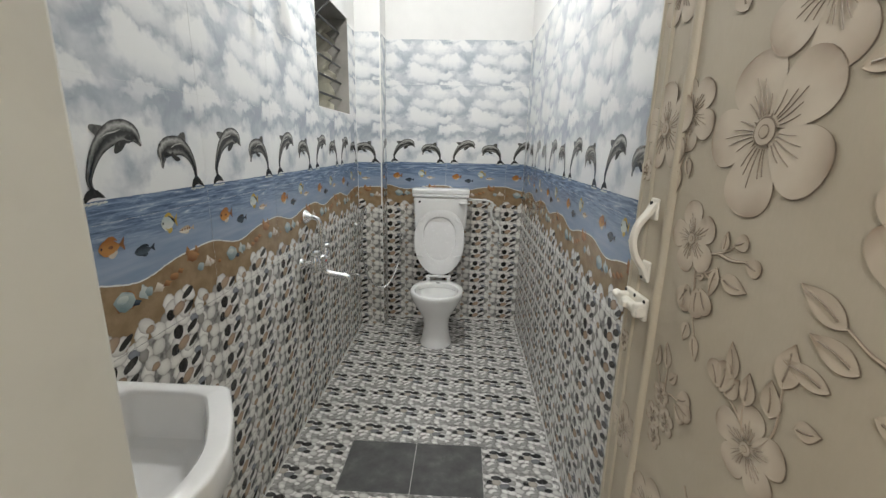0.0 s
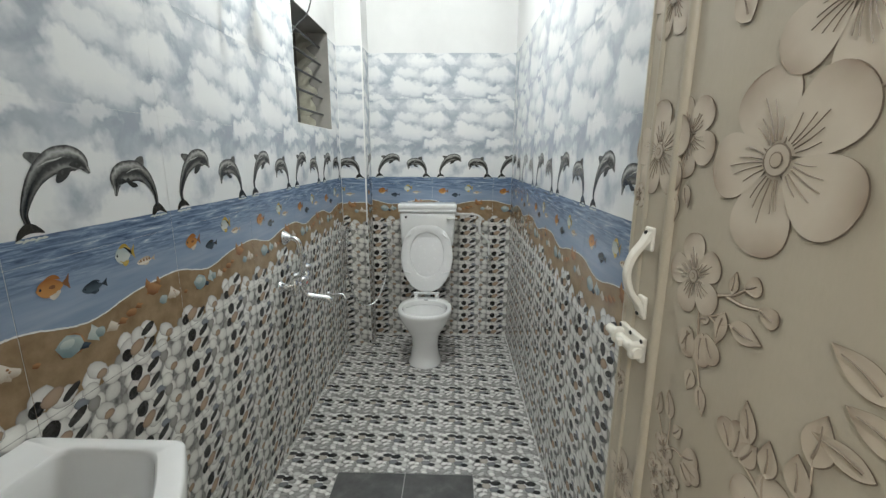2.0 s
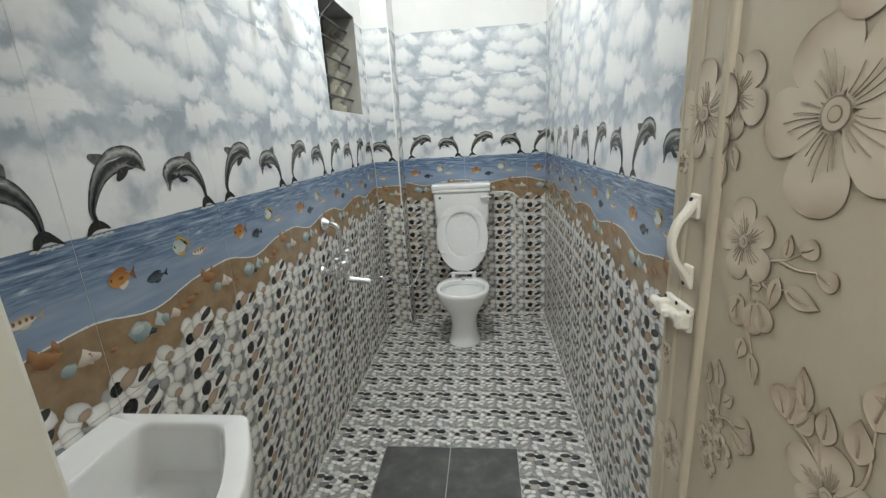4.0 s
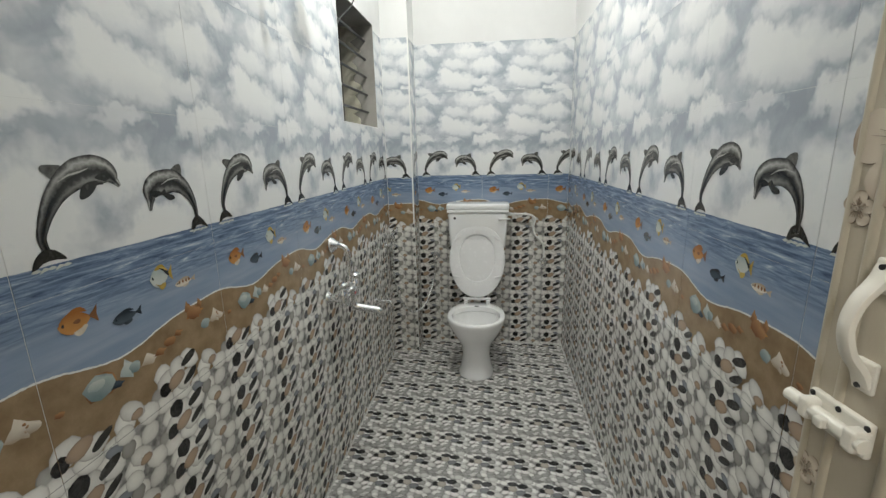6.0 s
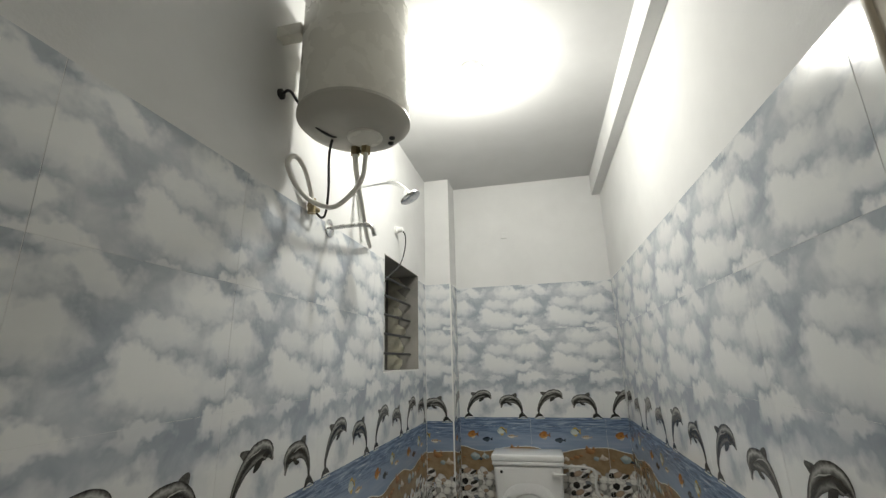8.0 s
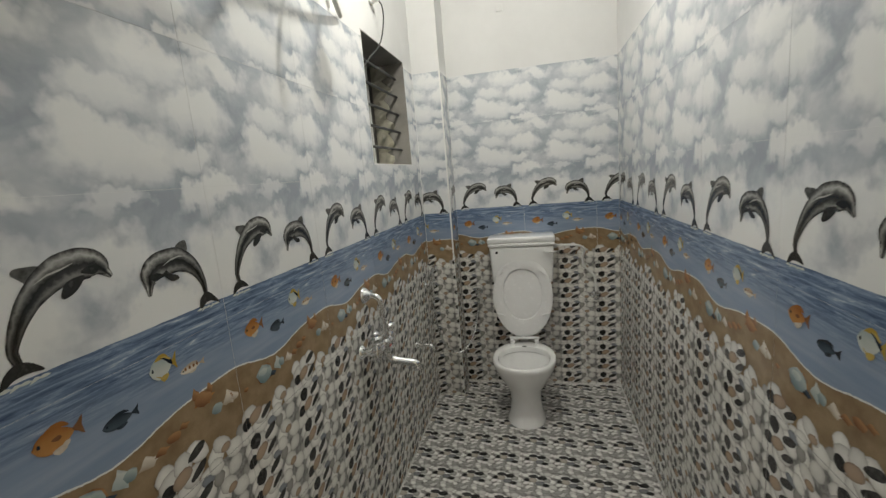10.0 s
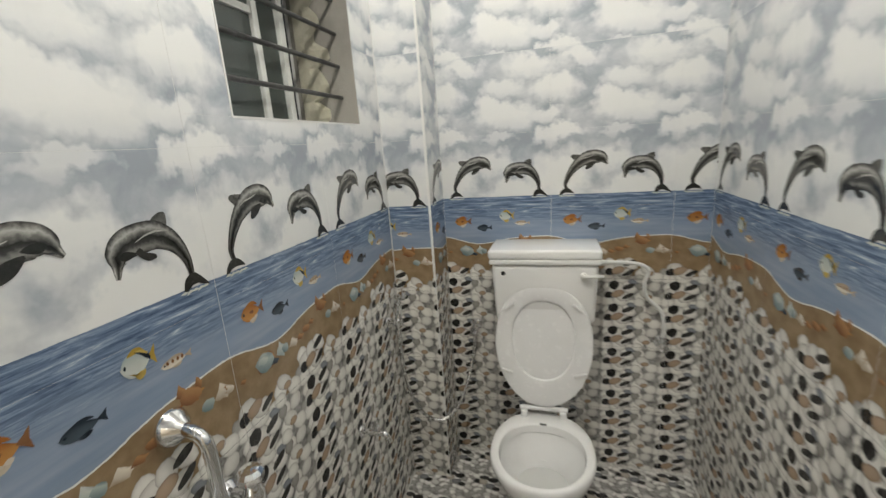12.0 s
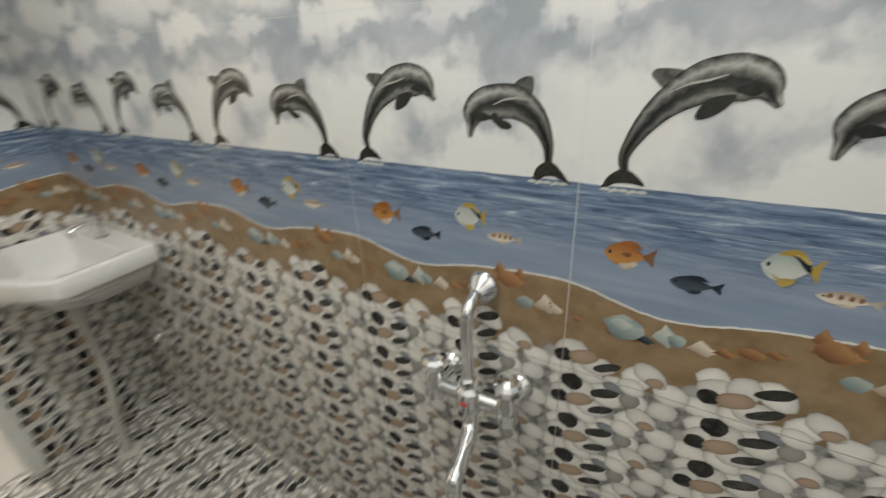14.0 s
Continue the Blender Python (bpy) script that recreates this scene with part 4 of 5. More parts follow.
def FLOWERS():
    for x, z, r, turn, k in ((0.355, 1.390, 0.094, 66, 1), (0.452, 1.248, 0.050, 75, 2), (0.500, 1.418, 0.054, 60, 3), (0.300, 1.525, 0.080, 40, 4), (0.290, 1.035, 0.052, 85, 5),
                             (0.468, 0.990, 0.022, 20, 6), (0.482, 0.945, 0.022, 50, 7), (0.446, 0.958, 0.022, 10, 8), (0.470, 0.915, 0.020, 30, 9), (0.12, 1.46, 0.062, 10, 10), (0.455, 0.78, 0.060, 30, 11), (0.19, 0.74, 0.09, 75, 12),
                             (0.45, 1.66, 0.07, 20, 13), (0.17, 1.75, 0.09, 60, 14), (0.40, 0.45, 0.10, 15, 15), (0.16, 0.32, 0.06, 70, 16), (0.558, 1.400, 0.066, 10, 17), (0.564, 0.86, 0.050, 80, 18), (0.562, 1.60, 0.056, 20, 19), (0.604, 1.335, 0.018, 20, 20), (0.604, 1.02, 0.020, 50, 21), (0.560, 0.62, 0.060, 5, 22)):
        flower(x, z, r, turn, 5, k, 0.0034 if x > DL - 0.104 else 0.0)
    # the twig with two round buds and hanging bells
    spray("twig", [(0.370, 1.257, 155, 0.024, 0.0105), (0.347, 1.243, 195, 0.026, 0.0105), (0.386, 1.246, 95, 0.026, 0.007), (0.392, 1.222, -80, 0.042, 0.010), (0.382, 1.212, 185, 0.046, 0.012),
                   (0.442, 1.180, -60, 0.036, 0.017), (0.450, 1.182, -95, 0.040, 0.016), (0.424, 1.184, -95, 0.042, 0.017), (0.418, 1.186, -125, 0.038, 0.015), (0.432, 1.130, -80, 0.030, 0.011), (0.416, 1.118, -110, 0.036, 0.010), (0.415, 1.205, -20, 0.02, 0.006)],
          [[(0.440, 1.226), (0.410, 1.236), (0.385, 1.245), (0.366, 1.258)], [(0.395, 1.240), (0.370, 1.238), (0.343, 1.243)], [(0.440, 1.222), (0.434, 1.190), (0.428, 1.150), (0.416, 1.118)], [(0.440, 1.224), (0.415, 1.210), (0.392, 1.222)], [(0.43, 1.216), (0.405, 1.204), (0.382, 1.212)]])
    # the tall branch near the hinge side
    spray("twig", [(0.205, 1.310, 100, 0.055, 0.019), (0.190, 1.262, 75, 0.055, 0.021), (0.215, 1.218, 25, 0.060, 0.014), (0.195, 1.185, 15, 0.055, 0.014), (0.215, 1.155, 5, 0.055, 0.011), (0.175, 1.158, 185, 0.045, 0.012)],
          [[(0.200, 1.305), (0.190, 1.26), (0.172, 1.215), (0.145, 1.185), (0.11, 1.17)], [(0.16, 1.200), (0.19, 1.205), (0.215, 1.218)]])
    # bells and leaves lower down
    spray("twig", [(0.352, 1.076, 60, 0.036, 0.014), (0.346, 1.074, 95, 0.042, 0.016), (0.338, 1.074, 120, 0.036, 0.013), (0.330, 1.100, 75, 0.046, 0.011), (0.304, 1.082, 85, 0.040, 0.012), (0.264, 1.130, 95, 0.052, 0.016), (0.270, 1.090, 80, 0.042, 0.014), (0.24, 1.10, 160, 0.03, 0.010)],
          [[(0.300, 1.050), (0.318, 1.066), (0.338, 1.076)], [(0.302, 1.045), (0.308, 1.075), (0.304, 1.10)], [(0.28, 1.04), (0.262, 1.08), (0.264, 1.14)]])
    spray("twig", [(0.492, 1.030, 95, 0.036, 0.010), (0.462, 1.040, 75, 0.040, 0.011), (0.452, 1.024, 130, 0.026, 0.009), (0.428, 1.008, 150, 0.034, 0.013), (0.426, 1.004, 185, 0.036, 0.014), (0.430, 1.000, 215, 0.030, 0.012)],
          [[(0.470, 0.985), (0.478, 1.010), (0.492, 1.034)], [(0.466, 0.990), (0.462, 1.015), (0.462, 1.045)], [(0.460, 0.995), (0.445, 1.005), (0.428, 1.006)]])
    spray("twig", [(0.512, 1.345, -85, 0.044, 0.011), (0.495, 1.358, -110, 0.03, 0.009), (0.26, 1.44, 165, 0.06, 0.012), (0.42, 1.53, 60, 0.05, 0.016), (0.44, 0.66, 80, 0.06, 0.02), (0.34, 0.84, 140, 0.055, 0.017), (0.30, 0.60, 20, 0.06, 0.02), (0.48, 0.55, 100, 0.05, 0.016)],
          [[(0.505, 1.385), (0.508, 1.36), (0.514, 1.33)], [(0.45, 0.74), (0.44, 0.70), (0.46, 0.62)], [(0.38, 0.9), (0.35, 0.86), (0.31, 0.82)]])


# pull handle and bolt stand on the stile
hz0, hz1, hx = 1.168, 1.274, DL - 0.062
def strap_bm(line, wide, thick):
    """A flat strap bent along a line in the plane of y and z, broader at its ends."""
    pts = smooth_line(line, 6)
    n = len(pts)
    sections = []
    for i, p in enumerate(pts):
        d = (pts[min(i + 1, n - 1)] - pts[max(i - 1, 0)]).normalized()
        out = Vector((0, d.z, -d.y)) if d.z > 0 else Vector((0, 1, 0))
        w = wide * (0.72 + 0.28 * abs(2 * i / (n - 1) - 1))
        ring = []
        for k in range(12):
            a = 2 * math.pi * k / 12
            c, q = math.cos(a), math.sin(a)
            ring.append(p + Vector((w * math.copysign(abs(c) ** 0.5, c), 0, 0)) + out * thick * math.copysign(abs(q) ** 0.6, q))
        sections.append(ring)
    return loft_bm(sections)


hm, lz = 0.5 * (hz0 + hz1), 1.104
pull = part("pull_handle", strap_bm([(hx, 0.007, hz0 - 0.010), (hx, 0.014, hz0 + 0.006), (hx, 0.028, hz0 + 0.026), (hx, 0.035, hm), (hx, 0.029, hz1 - 0.026), (hx, 0.015, hz1 - 0.006), (hx, 0.007, hz1 + 0.010)], 0.0105, 0.0048), M_CREAMP, door, "cream curved strap pull handle", True)
for z in (hz0, hz1):
    part("foot", box_bm((hx - 0.012, 0.003, z - 0.018), (hx + 0.012, 0.009, z + 0.018), 0.003), M_CREAMP, pull)
    for dz in (-0.006, 0.010):
        part("screw", lathe_bm([(0.0030, 0.0), (0.0030, 0.003), (0.001, 0.0034)], 10, "y", (hx, 0.0125 - 0.15 * dz, z + dz * (1 if z == hz1 else -1))), M_DARK, pull)
latch = part("tower_bolt", box_bm((DL - 0.084, 0.003, lz - 0.020), (DL - 0.008, 0.012, lz + 0.020), 0.003), M_CREAMP, door, "cream plastic tower bolt")
part("bolt", tube_bm([(DL - 0.090, 0.019, lz), (DL + 0.010, 0.019, lz)], 0.0080, 16, curve=False), M_CREAMP, latch, smooth=True)
part("bore", lathe_bm([(0.0055, 0.0), (0.0055, 0.0006), (0.003, 0.0008)], 14, "x", (DL + 0.0098, 0.019, lz)), M_DARK, latch)
for x in (DL - 0.078, DL - 0.020):
    part("guide", box_bm((x - 0.008, 0.006, lz - 0.013), (x + 0.008, 0.028, lz + 0.013), 0.005, 3), M_CREAMP, latch)
part("knob", box_bm((DL - 0.054, 0.022, lz - 0.006), (DL - 0.042, 0.034, lz + 0.006), 0.003), M_CREAMP, latch)
for x in (DL - 0.082, DL - 0.048, DL - 0.014):
    part("screw", lathe_bm([(0.0034, 0.012), (0.0034, 0.0132), (0.001, 0.0136)], 10, "y", (x, 0, lz + 0.0155)), M_DARK, latch)
for z in (0.25, 1.0, 1.8):
    part("hinge", tube_bm([(0.0, 0.004, z - 0.045), (0.0, 0.004, z + 0.045)], 0.006, 12, curve=False), M_FRAME, door, smooth=True)

FLOWERS()

# ---- wash basin ----


def rounded(corners, radius, steps=5):
    """A closed outline with its corners rounded off."""
    out = []
    n = len(corners)
    for i in range(n):
        p, q, r = (Vector((*corners[(i + k) % n], 0)) for k in (-1, 0, 1))
        d0, d1 = (p - q), (r - q)
        cut = min(radius, 0.45 * d0.length, 0.45 * d1.length)
        a, b = q + d0.normalized() * cut, q + d1.normalized() * cut
        for k in range(steps + 1):
            t = k / steps
            out.append((1 - t) ** 2 * a + 2 * t * (1 - t) * q + t * t * b)
    return out


def basin_ring(inset, z, radius=0.016):
    """Outline of the basin from above: straight back and ends, a front that swells to the middle."""
    y0, y1, m = 0.604 + inset, 1.090 - inset, 0.847
    f = [(0.288, y1), (0.345, 1.000 - 0.5 * inset), (0.385, 0.915), (0.395, m), (0.385, 0.779), (0.345, 0.694 + 0.5 * inset), (0.288, y0)]
    pts = [(0.001, y0), (0.001, y1)] + [(x - inset, y) for x, y in f]
    return [(p.x, p.y, z) for p in rounded(pts, radius)]


def bowl_ring(k, z, radius=0.030):
    """Rings of the bowl inside the rim, drawn in towards the drain by k."""
    m = 0.847
    f = [(0.255, 1.058), (0.305, 0.985), (0.345, 0.910), (0.356, m), (0.345, 0.784), (0.305, 0.709), (0.255, 0.636)]
    pts = [(0.085, 0.636), (0.085, 1.058)] + f
    cx, cy = 0.205, m
    return [(cx + (p.x - cx) * k, cy + (p.y - cy) * k, z) for p in rounded(pts, radius)]


basin = thing("wash_basin", (0, 0, 0), "white ceramic wall-hung wash basin with squared bowl", "basin")
BZ = 0.888
part("basin_body", loft_bm([basin_ring(0.130, BZ - 0.165), basin_ring(0.112, BZ - 0.160), basin_ring(0.070, BZ - 0.110), basin_ring(0.030, BZ - 0.074), basin_ring(0.004, BZ - 0.062), basin_ring(0.0, BZ - 0.056), basin_ring(0.0, BZ - 0.006),
                            basin_ring(0.002, BZ - 0.002), basin_ring(0.006, BZ), bowl_ring(1.02, BZ), bowl_ring(1.0, BZ - 0.003), bowl_ring(0.985, BZ - 0.010), bowl_ring(0.93, BZ - 0.075), bowl_ring(0.90, BZ - 0.098), bowl_ring(0.84, BZ - 0.108),
                            bowl_ring(0.15, BZ - 0.122)]), M_CHINA, basin, smooth=True)
part("drain_ring", lathe_bm([(0.032, -0.002), (0.032, 0.002), (0.024, 0.003), (0.020, -0.001)], 24, "z", (0.205, 0.847, BZ - 0.120)), M_CHROME, basin, smooth=True)
part("basin_tap", merge(lathe_bm([(0.022, 0.0), (0.022, 0.006), (0.014, 0.012), (0.013, 0.06), (0.018, 0.065), (0.018, 0.085), (0.008, 0.09)], 20, "z", (0.055, 0.845, BZ - 0.004)),
                        tube_bm([(0.055, 0.845, BZ + 0.045), (0.09, 0.845, BZ + 0.058), (0.13, 0.845, BZ + 0.048), (0.135, 0.845, BZ + 0.03)], 0.009, 12)), M_CHROME, basin, "chrome pillar tap", True)
soap = thing("soap_packet", (0.060, 0.705, BZ), "small red and white soap packet on the basin ledge", "soap")
part("packet", box_bm((-0.022, -0.038, 0.0), (0.022, 0.038, 0.022), 0.006, 3), M_WHITEP, soap)
part("band", box_bm((-0.0228, -0.018, -0.0002), (0.0228, 0.018, 0.0228), 0.006, 3), M_RED, soap, "red printed band")
waste = thing("waste_hose", (0, 0, 0), "pale grey ribbed waste hose from basin to floor", "pipe")
part("trap", lathe_bm([(0.026, 0.0), (0.026, 0.035), (0.020, 0.04), (0.020, 0.075)], 20, "z", (0.215, 0.845, BZ - 0.245)), M_PVC, waste, smooth=True)
part("hose", tube_bm([(0.215, 0.845, BZ - 0.24), (0.215, 0.845, 0.50), (0.225, 0.84, 0.36), (0.255, 0.82, 0.18), (0.265, 0.81, 0.004)], 0.0155, 14, 22, 0.05), M_PVC, waste, smooth=True)
part("collar", lathe_bm([(0.045, 0.0), (0.042, 0.006), (0.020, 0.012)], 24, "z", (0.265, 0.81, 0.0012)), M_PVC, waste, smooth=True)

# ---- toilet ----
TX = 0.592
toilet = thing("toilet", (TX, 0, 0), "white ceramic toilet with raised oval lid and seat down", "toilet")


def oval(cx, cy, ax, front, back, z, n=40, e=0.92):
    pts = []
    for i in range(n):
        a = 2 * math.pi * i / n
        c, s = math.cos(a), math.sin(a)
        ry = front if s < 0 else back
        pts.append((cx + ax * math.copysign(abs(c) ** e, c), cy + ry * math.copysign(abs(s) ** e, s), z))
    return pts


RIM = 0.395
part("bowl", loft_bm([oval(0, 3.13, 0.112, 0.130, 0.15, 0.0012), oval(0, 3.13, 0.112, 0.130, 0.15, 0.02), oval(0, 3.135, 0.098, 0.115, 0.145, 0.05), oval(0, 3.14, 0.088, 0.098, 0.145, 0.13), oval(0, 3.14, 0.098, 0.110, 0.16, 0.20),
                      oval(0, 3.135, 0.132, 0.150, 0.19, 0.26), oval(0, 3.13, 0.165, 0.180, 0.21, 0.32), oval(0, 3.13, 0.182, 0.198, 0.22, 0.365), oval(0, 3.13, 0.185, 0.201, 0.22, 0.385), oval(0, 3.13, 0.181, 0.197, 0.217, RIM),
                      oval(0, 3.13, 0.176, 0.192, 0.212, RIM + 0.003), oval(0, 3.118, 0.157, 0.171, 0.150, RIM + 0.004), oval(0, 3.118, 0.151, 0.165, 0.145, RIM), oval(0, 3.118, 0.147, 0.161, 0.140, RIM - 0.028), oval(0, 3.12, 0.154, 0.165, 0.143, RIM - 0.034), oval(0, 3.13, 0.125, 0.14, 0.105, RIM - 0.11), oval(0, 3.14, 0.08, 0.09, 0.08, RIM - 0.18)]),
     M_CHINA, toilet, smooth=True)
part("water", loft_bm([oval(0, 3.138, 0.092, 0.103, 0.088, RIM - 0.160), oval(0, 3.138, 0.090, 0.101, 0.086, RIM - 0.159)]), M_WATER, toilet)
# seat ring and lid both stand raised against the cistern


def lid_ring(k, off, shift=0.0):
    """Rings of the raised seat and lid, leaning back a little: across, and up from the hinge."""
    base, lean = Vector((0, 3.325, RIM + 0.045)), math.radians(7)
    up, out = Vector((0, math.sin(lean), math.cos(lean))), Vector((0, -math.cos(lean), math.sin(lean)))
    pts = []
    for i in range(56):
        a = 2 * math.pi * i / 56
        c, s = math.cos(a), math.sin(a)
        e = 0.88
        h = 0.245 + shift + 0.245 * k * math.copysign(abs(s) ** e, s)
        w = 0.187 * k * math.copysign(abs(c) ** e, c) * (1 - 0.13 * max(0.0, -s) * k)
        pts.append(base + Vector((w, 0, 0)) + up * h + out * off)
    return pts


lid = part("lid", loft_bm([lid_ring(0.96, -0.016), lid_ring(0.99, -0.011), lid_ring(0.99, -0.003), lid_ring(0.96, -0.002)]), M_SEAT, toilet, "white plastic lid raised against the cistern", True)
seat = part("seat", loft_bm([lid_ring(0.97, -0.001), lid_ring(1.0, 0.002), lid_ring(1.0, 0.007), lid_ring(0.985, 0.012), lid_ring(0.95, 0.014), lid_ring(0.70, 0.011, 0.018), lid_ring(0.655, 0.008, 0.022), lid_ring(0.640, 0.002, 0.022), lid_ring(0.640, -0.001, 0.022)], False, False),
            M_SEAT, toilet, "white plastic seat ring raised in front of the lid", True)
for sx, h, tilt in ((-0.128, 0.395, -40), (0.128, 0.395, 40), (-0.140, 0.135, 15), (0.140, 0.135, -15)):
    y = 3.325 + math.sin(math.radians(7)) * h - 0.016
    b = box_bm((-0.023, -0.006, -0.006), (0.023, 0.004, 0.006), 0.003)
    bmesh.ops.transform(b, matrix=pose(sx, y, RIM + 0.055 + h, 0, tilt, 0), verts=b.verts[:])
    part("bumper", b, M_SEAT, seat)
for sx in (-0.075, 0.075):
    part("hinge", merge(box_bm((sx - 0.013, 3.300, RIM - 0.001), (sx + 0.013, 3.328, RIM + 0.030), 0.005, 3), tube_bm([(sx - 0.018, 3.320, RIM + 0.036), (sx + 0.018, 3.320, RIM + 0.036)], 0.009, 12, curve=False)), M_SEAT, toilet)
part("hinge_bar", box_bm((-0.085, 3.315, RIM + 0.026), (0.085, 3.331, RIM + 0.044), 0.005, 3), M_SEAT, toilet)
part("flush_pipe", tube_bm([(0, 3.47, 0.80), (0, 3.47, 0.55), (0, 3.46, 0.42), (0, 3.40, 0.36), (0, 3.33, 0.345)], 0.021, 16), M_WHITEP, toilet, smooth=True)
part("trap_leg", tube_bm([(0, 3.25, 0.22), (0, 3.34, 0.26), (0, 3.42, 0.22), (0, 3.50, 0.18), (0, 3.556, 0.18)], 0.050, 18), M_CHINA, toilet, smooth=True)
part("glaze_mark", box_bm((-0.013, 3.262, RIM + 0.0005), (0.013, 3.268, RIM + 0.0048)), M_DARK, toilet)


cistern = thing("cistern", (TX + 0.004, 0, 0), "white ceramic wall-mounted cistern with ridged cover and side lever", "cistern")
CZ = 0.772
tank = box_bm((-0.199, 3.556 - 0.189, CZ), (0.199, 3.556, CZ + 0.241), 0.020, 4)
for v in tank.verts:
    k = 1 - 0.055 * (1 - (v.co.z - CZ) / 0.241)
    v.co.x *= k
    v.co.y = 3.556 - (3.556 - v.co.y) * k
part("tank", tank, M_CHINA, cistern, smooth=True)
part("cover", merge(box_bm((-0.205, 3.556 - 0.196, CZ + 0.240), (0.205, 3.556, CZ + 0.262), 0.006, 3), box_bm((-0.208, 3.556 - 0.199, CZ + 0.261), (0.208, 3.556, CZ + 0.299), 0.010, 4)), M_CHINA, cistern, smooth=True)
part("lever", merge(lathe_bm([(0.012, 0.0), (0.012, -0.012), (0.007, -0.014)], 16, "y", (0.145, 3.556 - 0.187, CZ + 0.20)), tube_bm([(0.145, 3.352, CZ + 0.20), (0.17, 3.345, CZ + 0.202), (0.212, 3.350, CZ + 0.203)], lambda t: 0.0075 - 0.002 * t, 10)), M_WHITEP, cistern, "white flush lever", True)
part("spare_hole", lathe_bm([(0.0085, 0.0), (0.0085, -0.003), (0.003, -0.0035)], 16, "y", (-0.152, 3.556 - 0.186, CZ + 0.205)), M_DARK, cistern)

inlet = thing("inlet_pipe", (0, 0, 0), "white flexible water pipe from cistern to wall valve", "pipe")
part("pipe", tube_bm([(0.785, 3.50, 0.985), (0.86, 3.505, 0.985), (0.95, 3.505, 0.978), (0.985, 3.51, 0.950), (0.975, 3.515, 0.895), (0.985, 3.515, 0.84), (1.04, 3.52, 0.78), (1.052, 3.52, 0.72), (1.052, 3.515, 0.675)], 0.0075, 12, 8), M_WHITEP, inlet, smooth=True)
part("nut", lathe_bm([(0.013, 0.0), (0.013, 0.022), (0.009, 0.026)], 6, "x", (0.797, 3.50, 0.985)), M_WHITEP, inlet)


def stop_valve(at, axis, label):
    v = thing("stop_valve", at, label, "valve", "stop valves", turn=axis)
    part("flange", lathe_bm([(0.027, 0.0), (0.026, -0.004), (0.014, -0.012)], 24, "y"), M_CHROME, v, smooth=True)
    part("body", lathe_bm([(0.011, -0.008), (0.011, -0.034), (0.014, -0.036), (0.014, -0.050)], 18, "y"), M_CHROME, v, smooth=True)
    part("outlet", lathe_bm([(0.009, 0.0), (0.009, 0.02), (0.012, 0.022), (0.012, 0.036)], 16, "z", (0, -0.042, 0.004)), M_CHROME, v, smooth=True)
    part("knob", lathe_bm([(0.010, -0.050), (0.017, -0.054), (0.019, -0.066), (0.016, -0.076), (0.006, -0.078)], 10, "y"), M_CHROME, v, smooth=True)
    return v


stop_valve((1.052, YB - 0.0025, 0.635), 0, "chrome angle stop valve on the pebble tiles")
stop_valve((0.290, YB - 0.0025, 0.675), 0, "chrome angle stop valve feeding the spray hose")
stop_valve((0.0025, 0.975, 0.50), 90, "chrome angle stop valve below the basin")

# ---- spray gun, holder and hose ----
spray_gun = thing("health_faucet", (0, 0, 0), "chrome hand spray on a wall hook with long hose", "faucet")
part("hook", merge(lathe_bm([(0.022, 0.0), (0.021, 0.004), (0.010, 0.010), (0.010, 0.030)], 20, "x", (0.0025, 3.235, 0.815)), lathe_bm([(0.020, -0.012), (0.020, 0.012), (0.015, 0.014)], 18, "z", (0.044, 3.235, 0.815))), M_CHROME, spray_gun, smooth=True)
part("gun", tube_bm([(0.044, 3.235, 0.74), (0.044, 3.235, 0.86), (0.048, 3.234, 0.90), (0.066, 3.230, 0.922)], lambda t: 0.009 + 0.004 * t, 14), M_CHROME, spray_gun, smooth=True)
part("head", lathe_bm([(0.013, 0.0), (0.019, 0.010), (0.019, 0.020), (0.012, 0.024)], 18, "x", (0.060, 3.232, 0.925)), M_CHROME, spray_gun, smooth=True)
part("trigger", box_bm((0.050, 3.229, 0.84), (0.064, 3.241, 0.892), 0.003), M_CHROME, spray_gun)
part("hose", tube_bm([(0.044, 3.235, 0.745), (0.046, 3.24, 0.60), (0.075, 3.26, 0.44), (0.125, 3.30, 0.345), (0.19, 3.33, 0.335), (0.245, 3.39, 0.40), (0.278, 3.48, 0.53), (0.290, 3.516, 0.64)], 0.0072, 10, 20, 0.09), M_HOSE, spray_gun, smooth=True)

# ---- wall mixer ----
mixer = thing("wall_mixer", (0.0, 2.296, 0.0), "chrome two-handle wall mixer with bent riser pipe", "tap")
MZ = 0.818
for dy in (-0.078, 0.078):
    part("inlet", lathe_bm([(0.030, 0.0025), (0.029, 0.008), (0.016, 0.020), (0.016, 0.062)], 24, "x", (0, dy, MZ)), M_CHROME, mixer, smooth=True)
    part("valve_body", lathe_bm([(0.010, -0.040), (0.019, -0.034), (0.021, -0.020), (0.021, 0.020), (0.017, 0.026), (0.014, 0.040)], 22, "z", (0.068, dy, MZ)), M_CHROME, mixer, smooth=True)
    part("handle", lathe_bm([(0.012, 0.036), (0.021, 0.040), (0.026, 0.048), (0.027, 0.062), (0.020, 0.070), (0.006, 0.073)], 10, "z", (0.068, dy, MZ)), M_CHROME, mixer, smooth=False)
part("body", merge(tube_bm([(0.068, -0.078, MZ), (0.068, 0.078, MZ)], 0.0165, 18, curve=False), lathe_bm([(0.020, -0.034), (0.027, -0.026), (0.027, 0.022), (0.020, 0.030)], 22, "z", (0.070, 0, MZ))), M_CHROME, mixer, smooth=True)
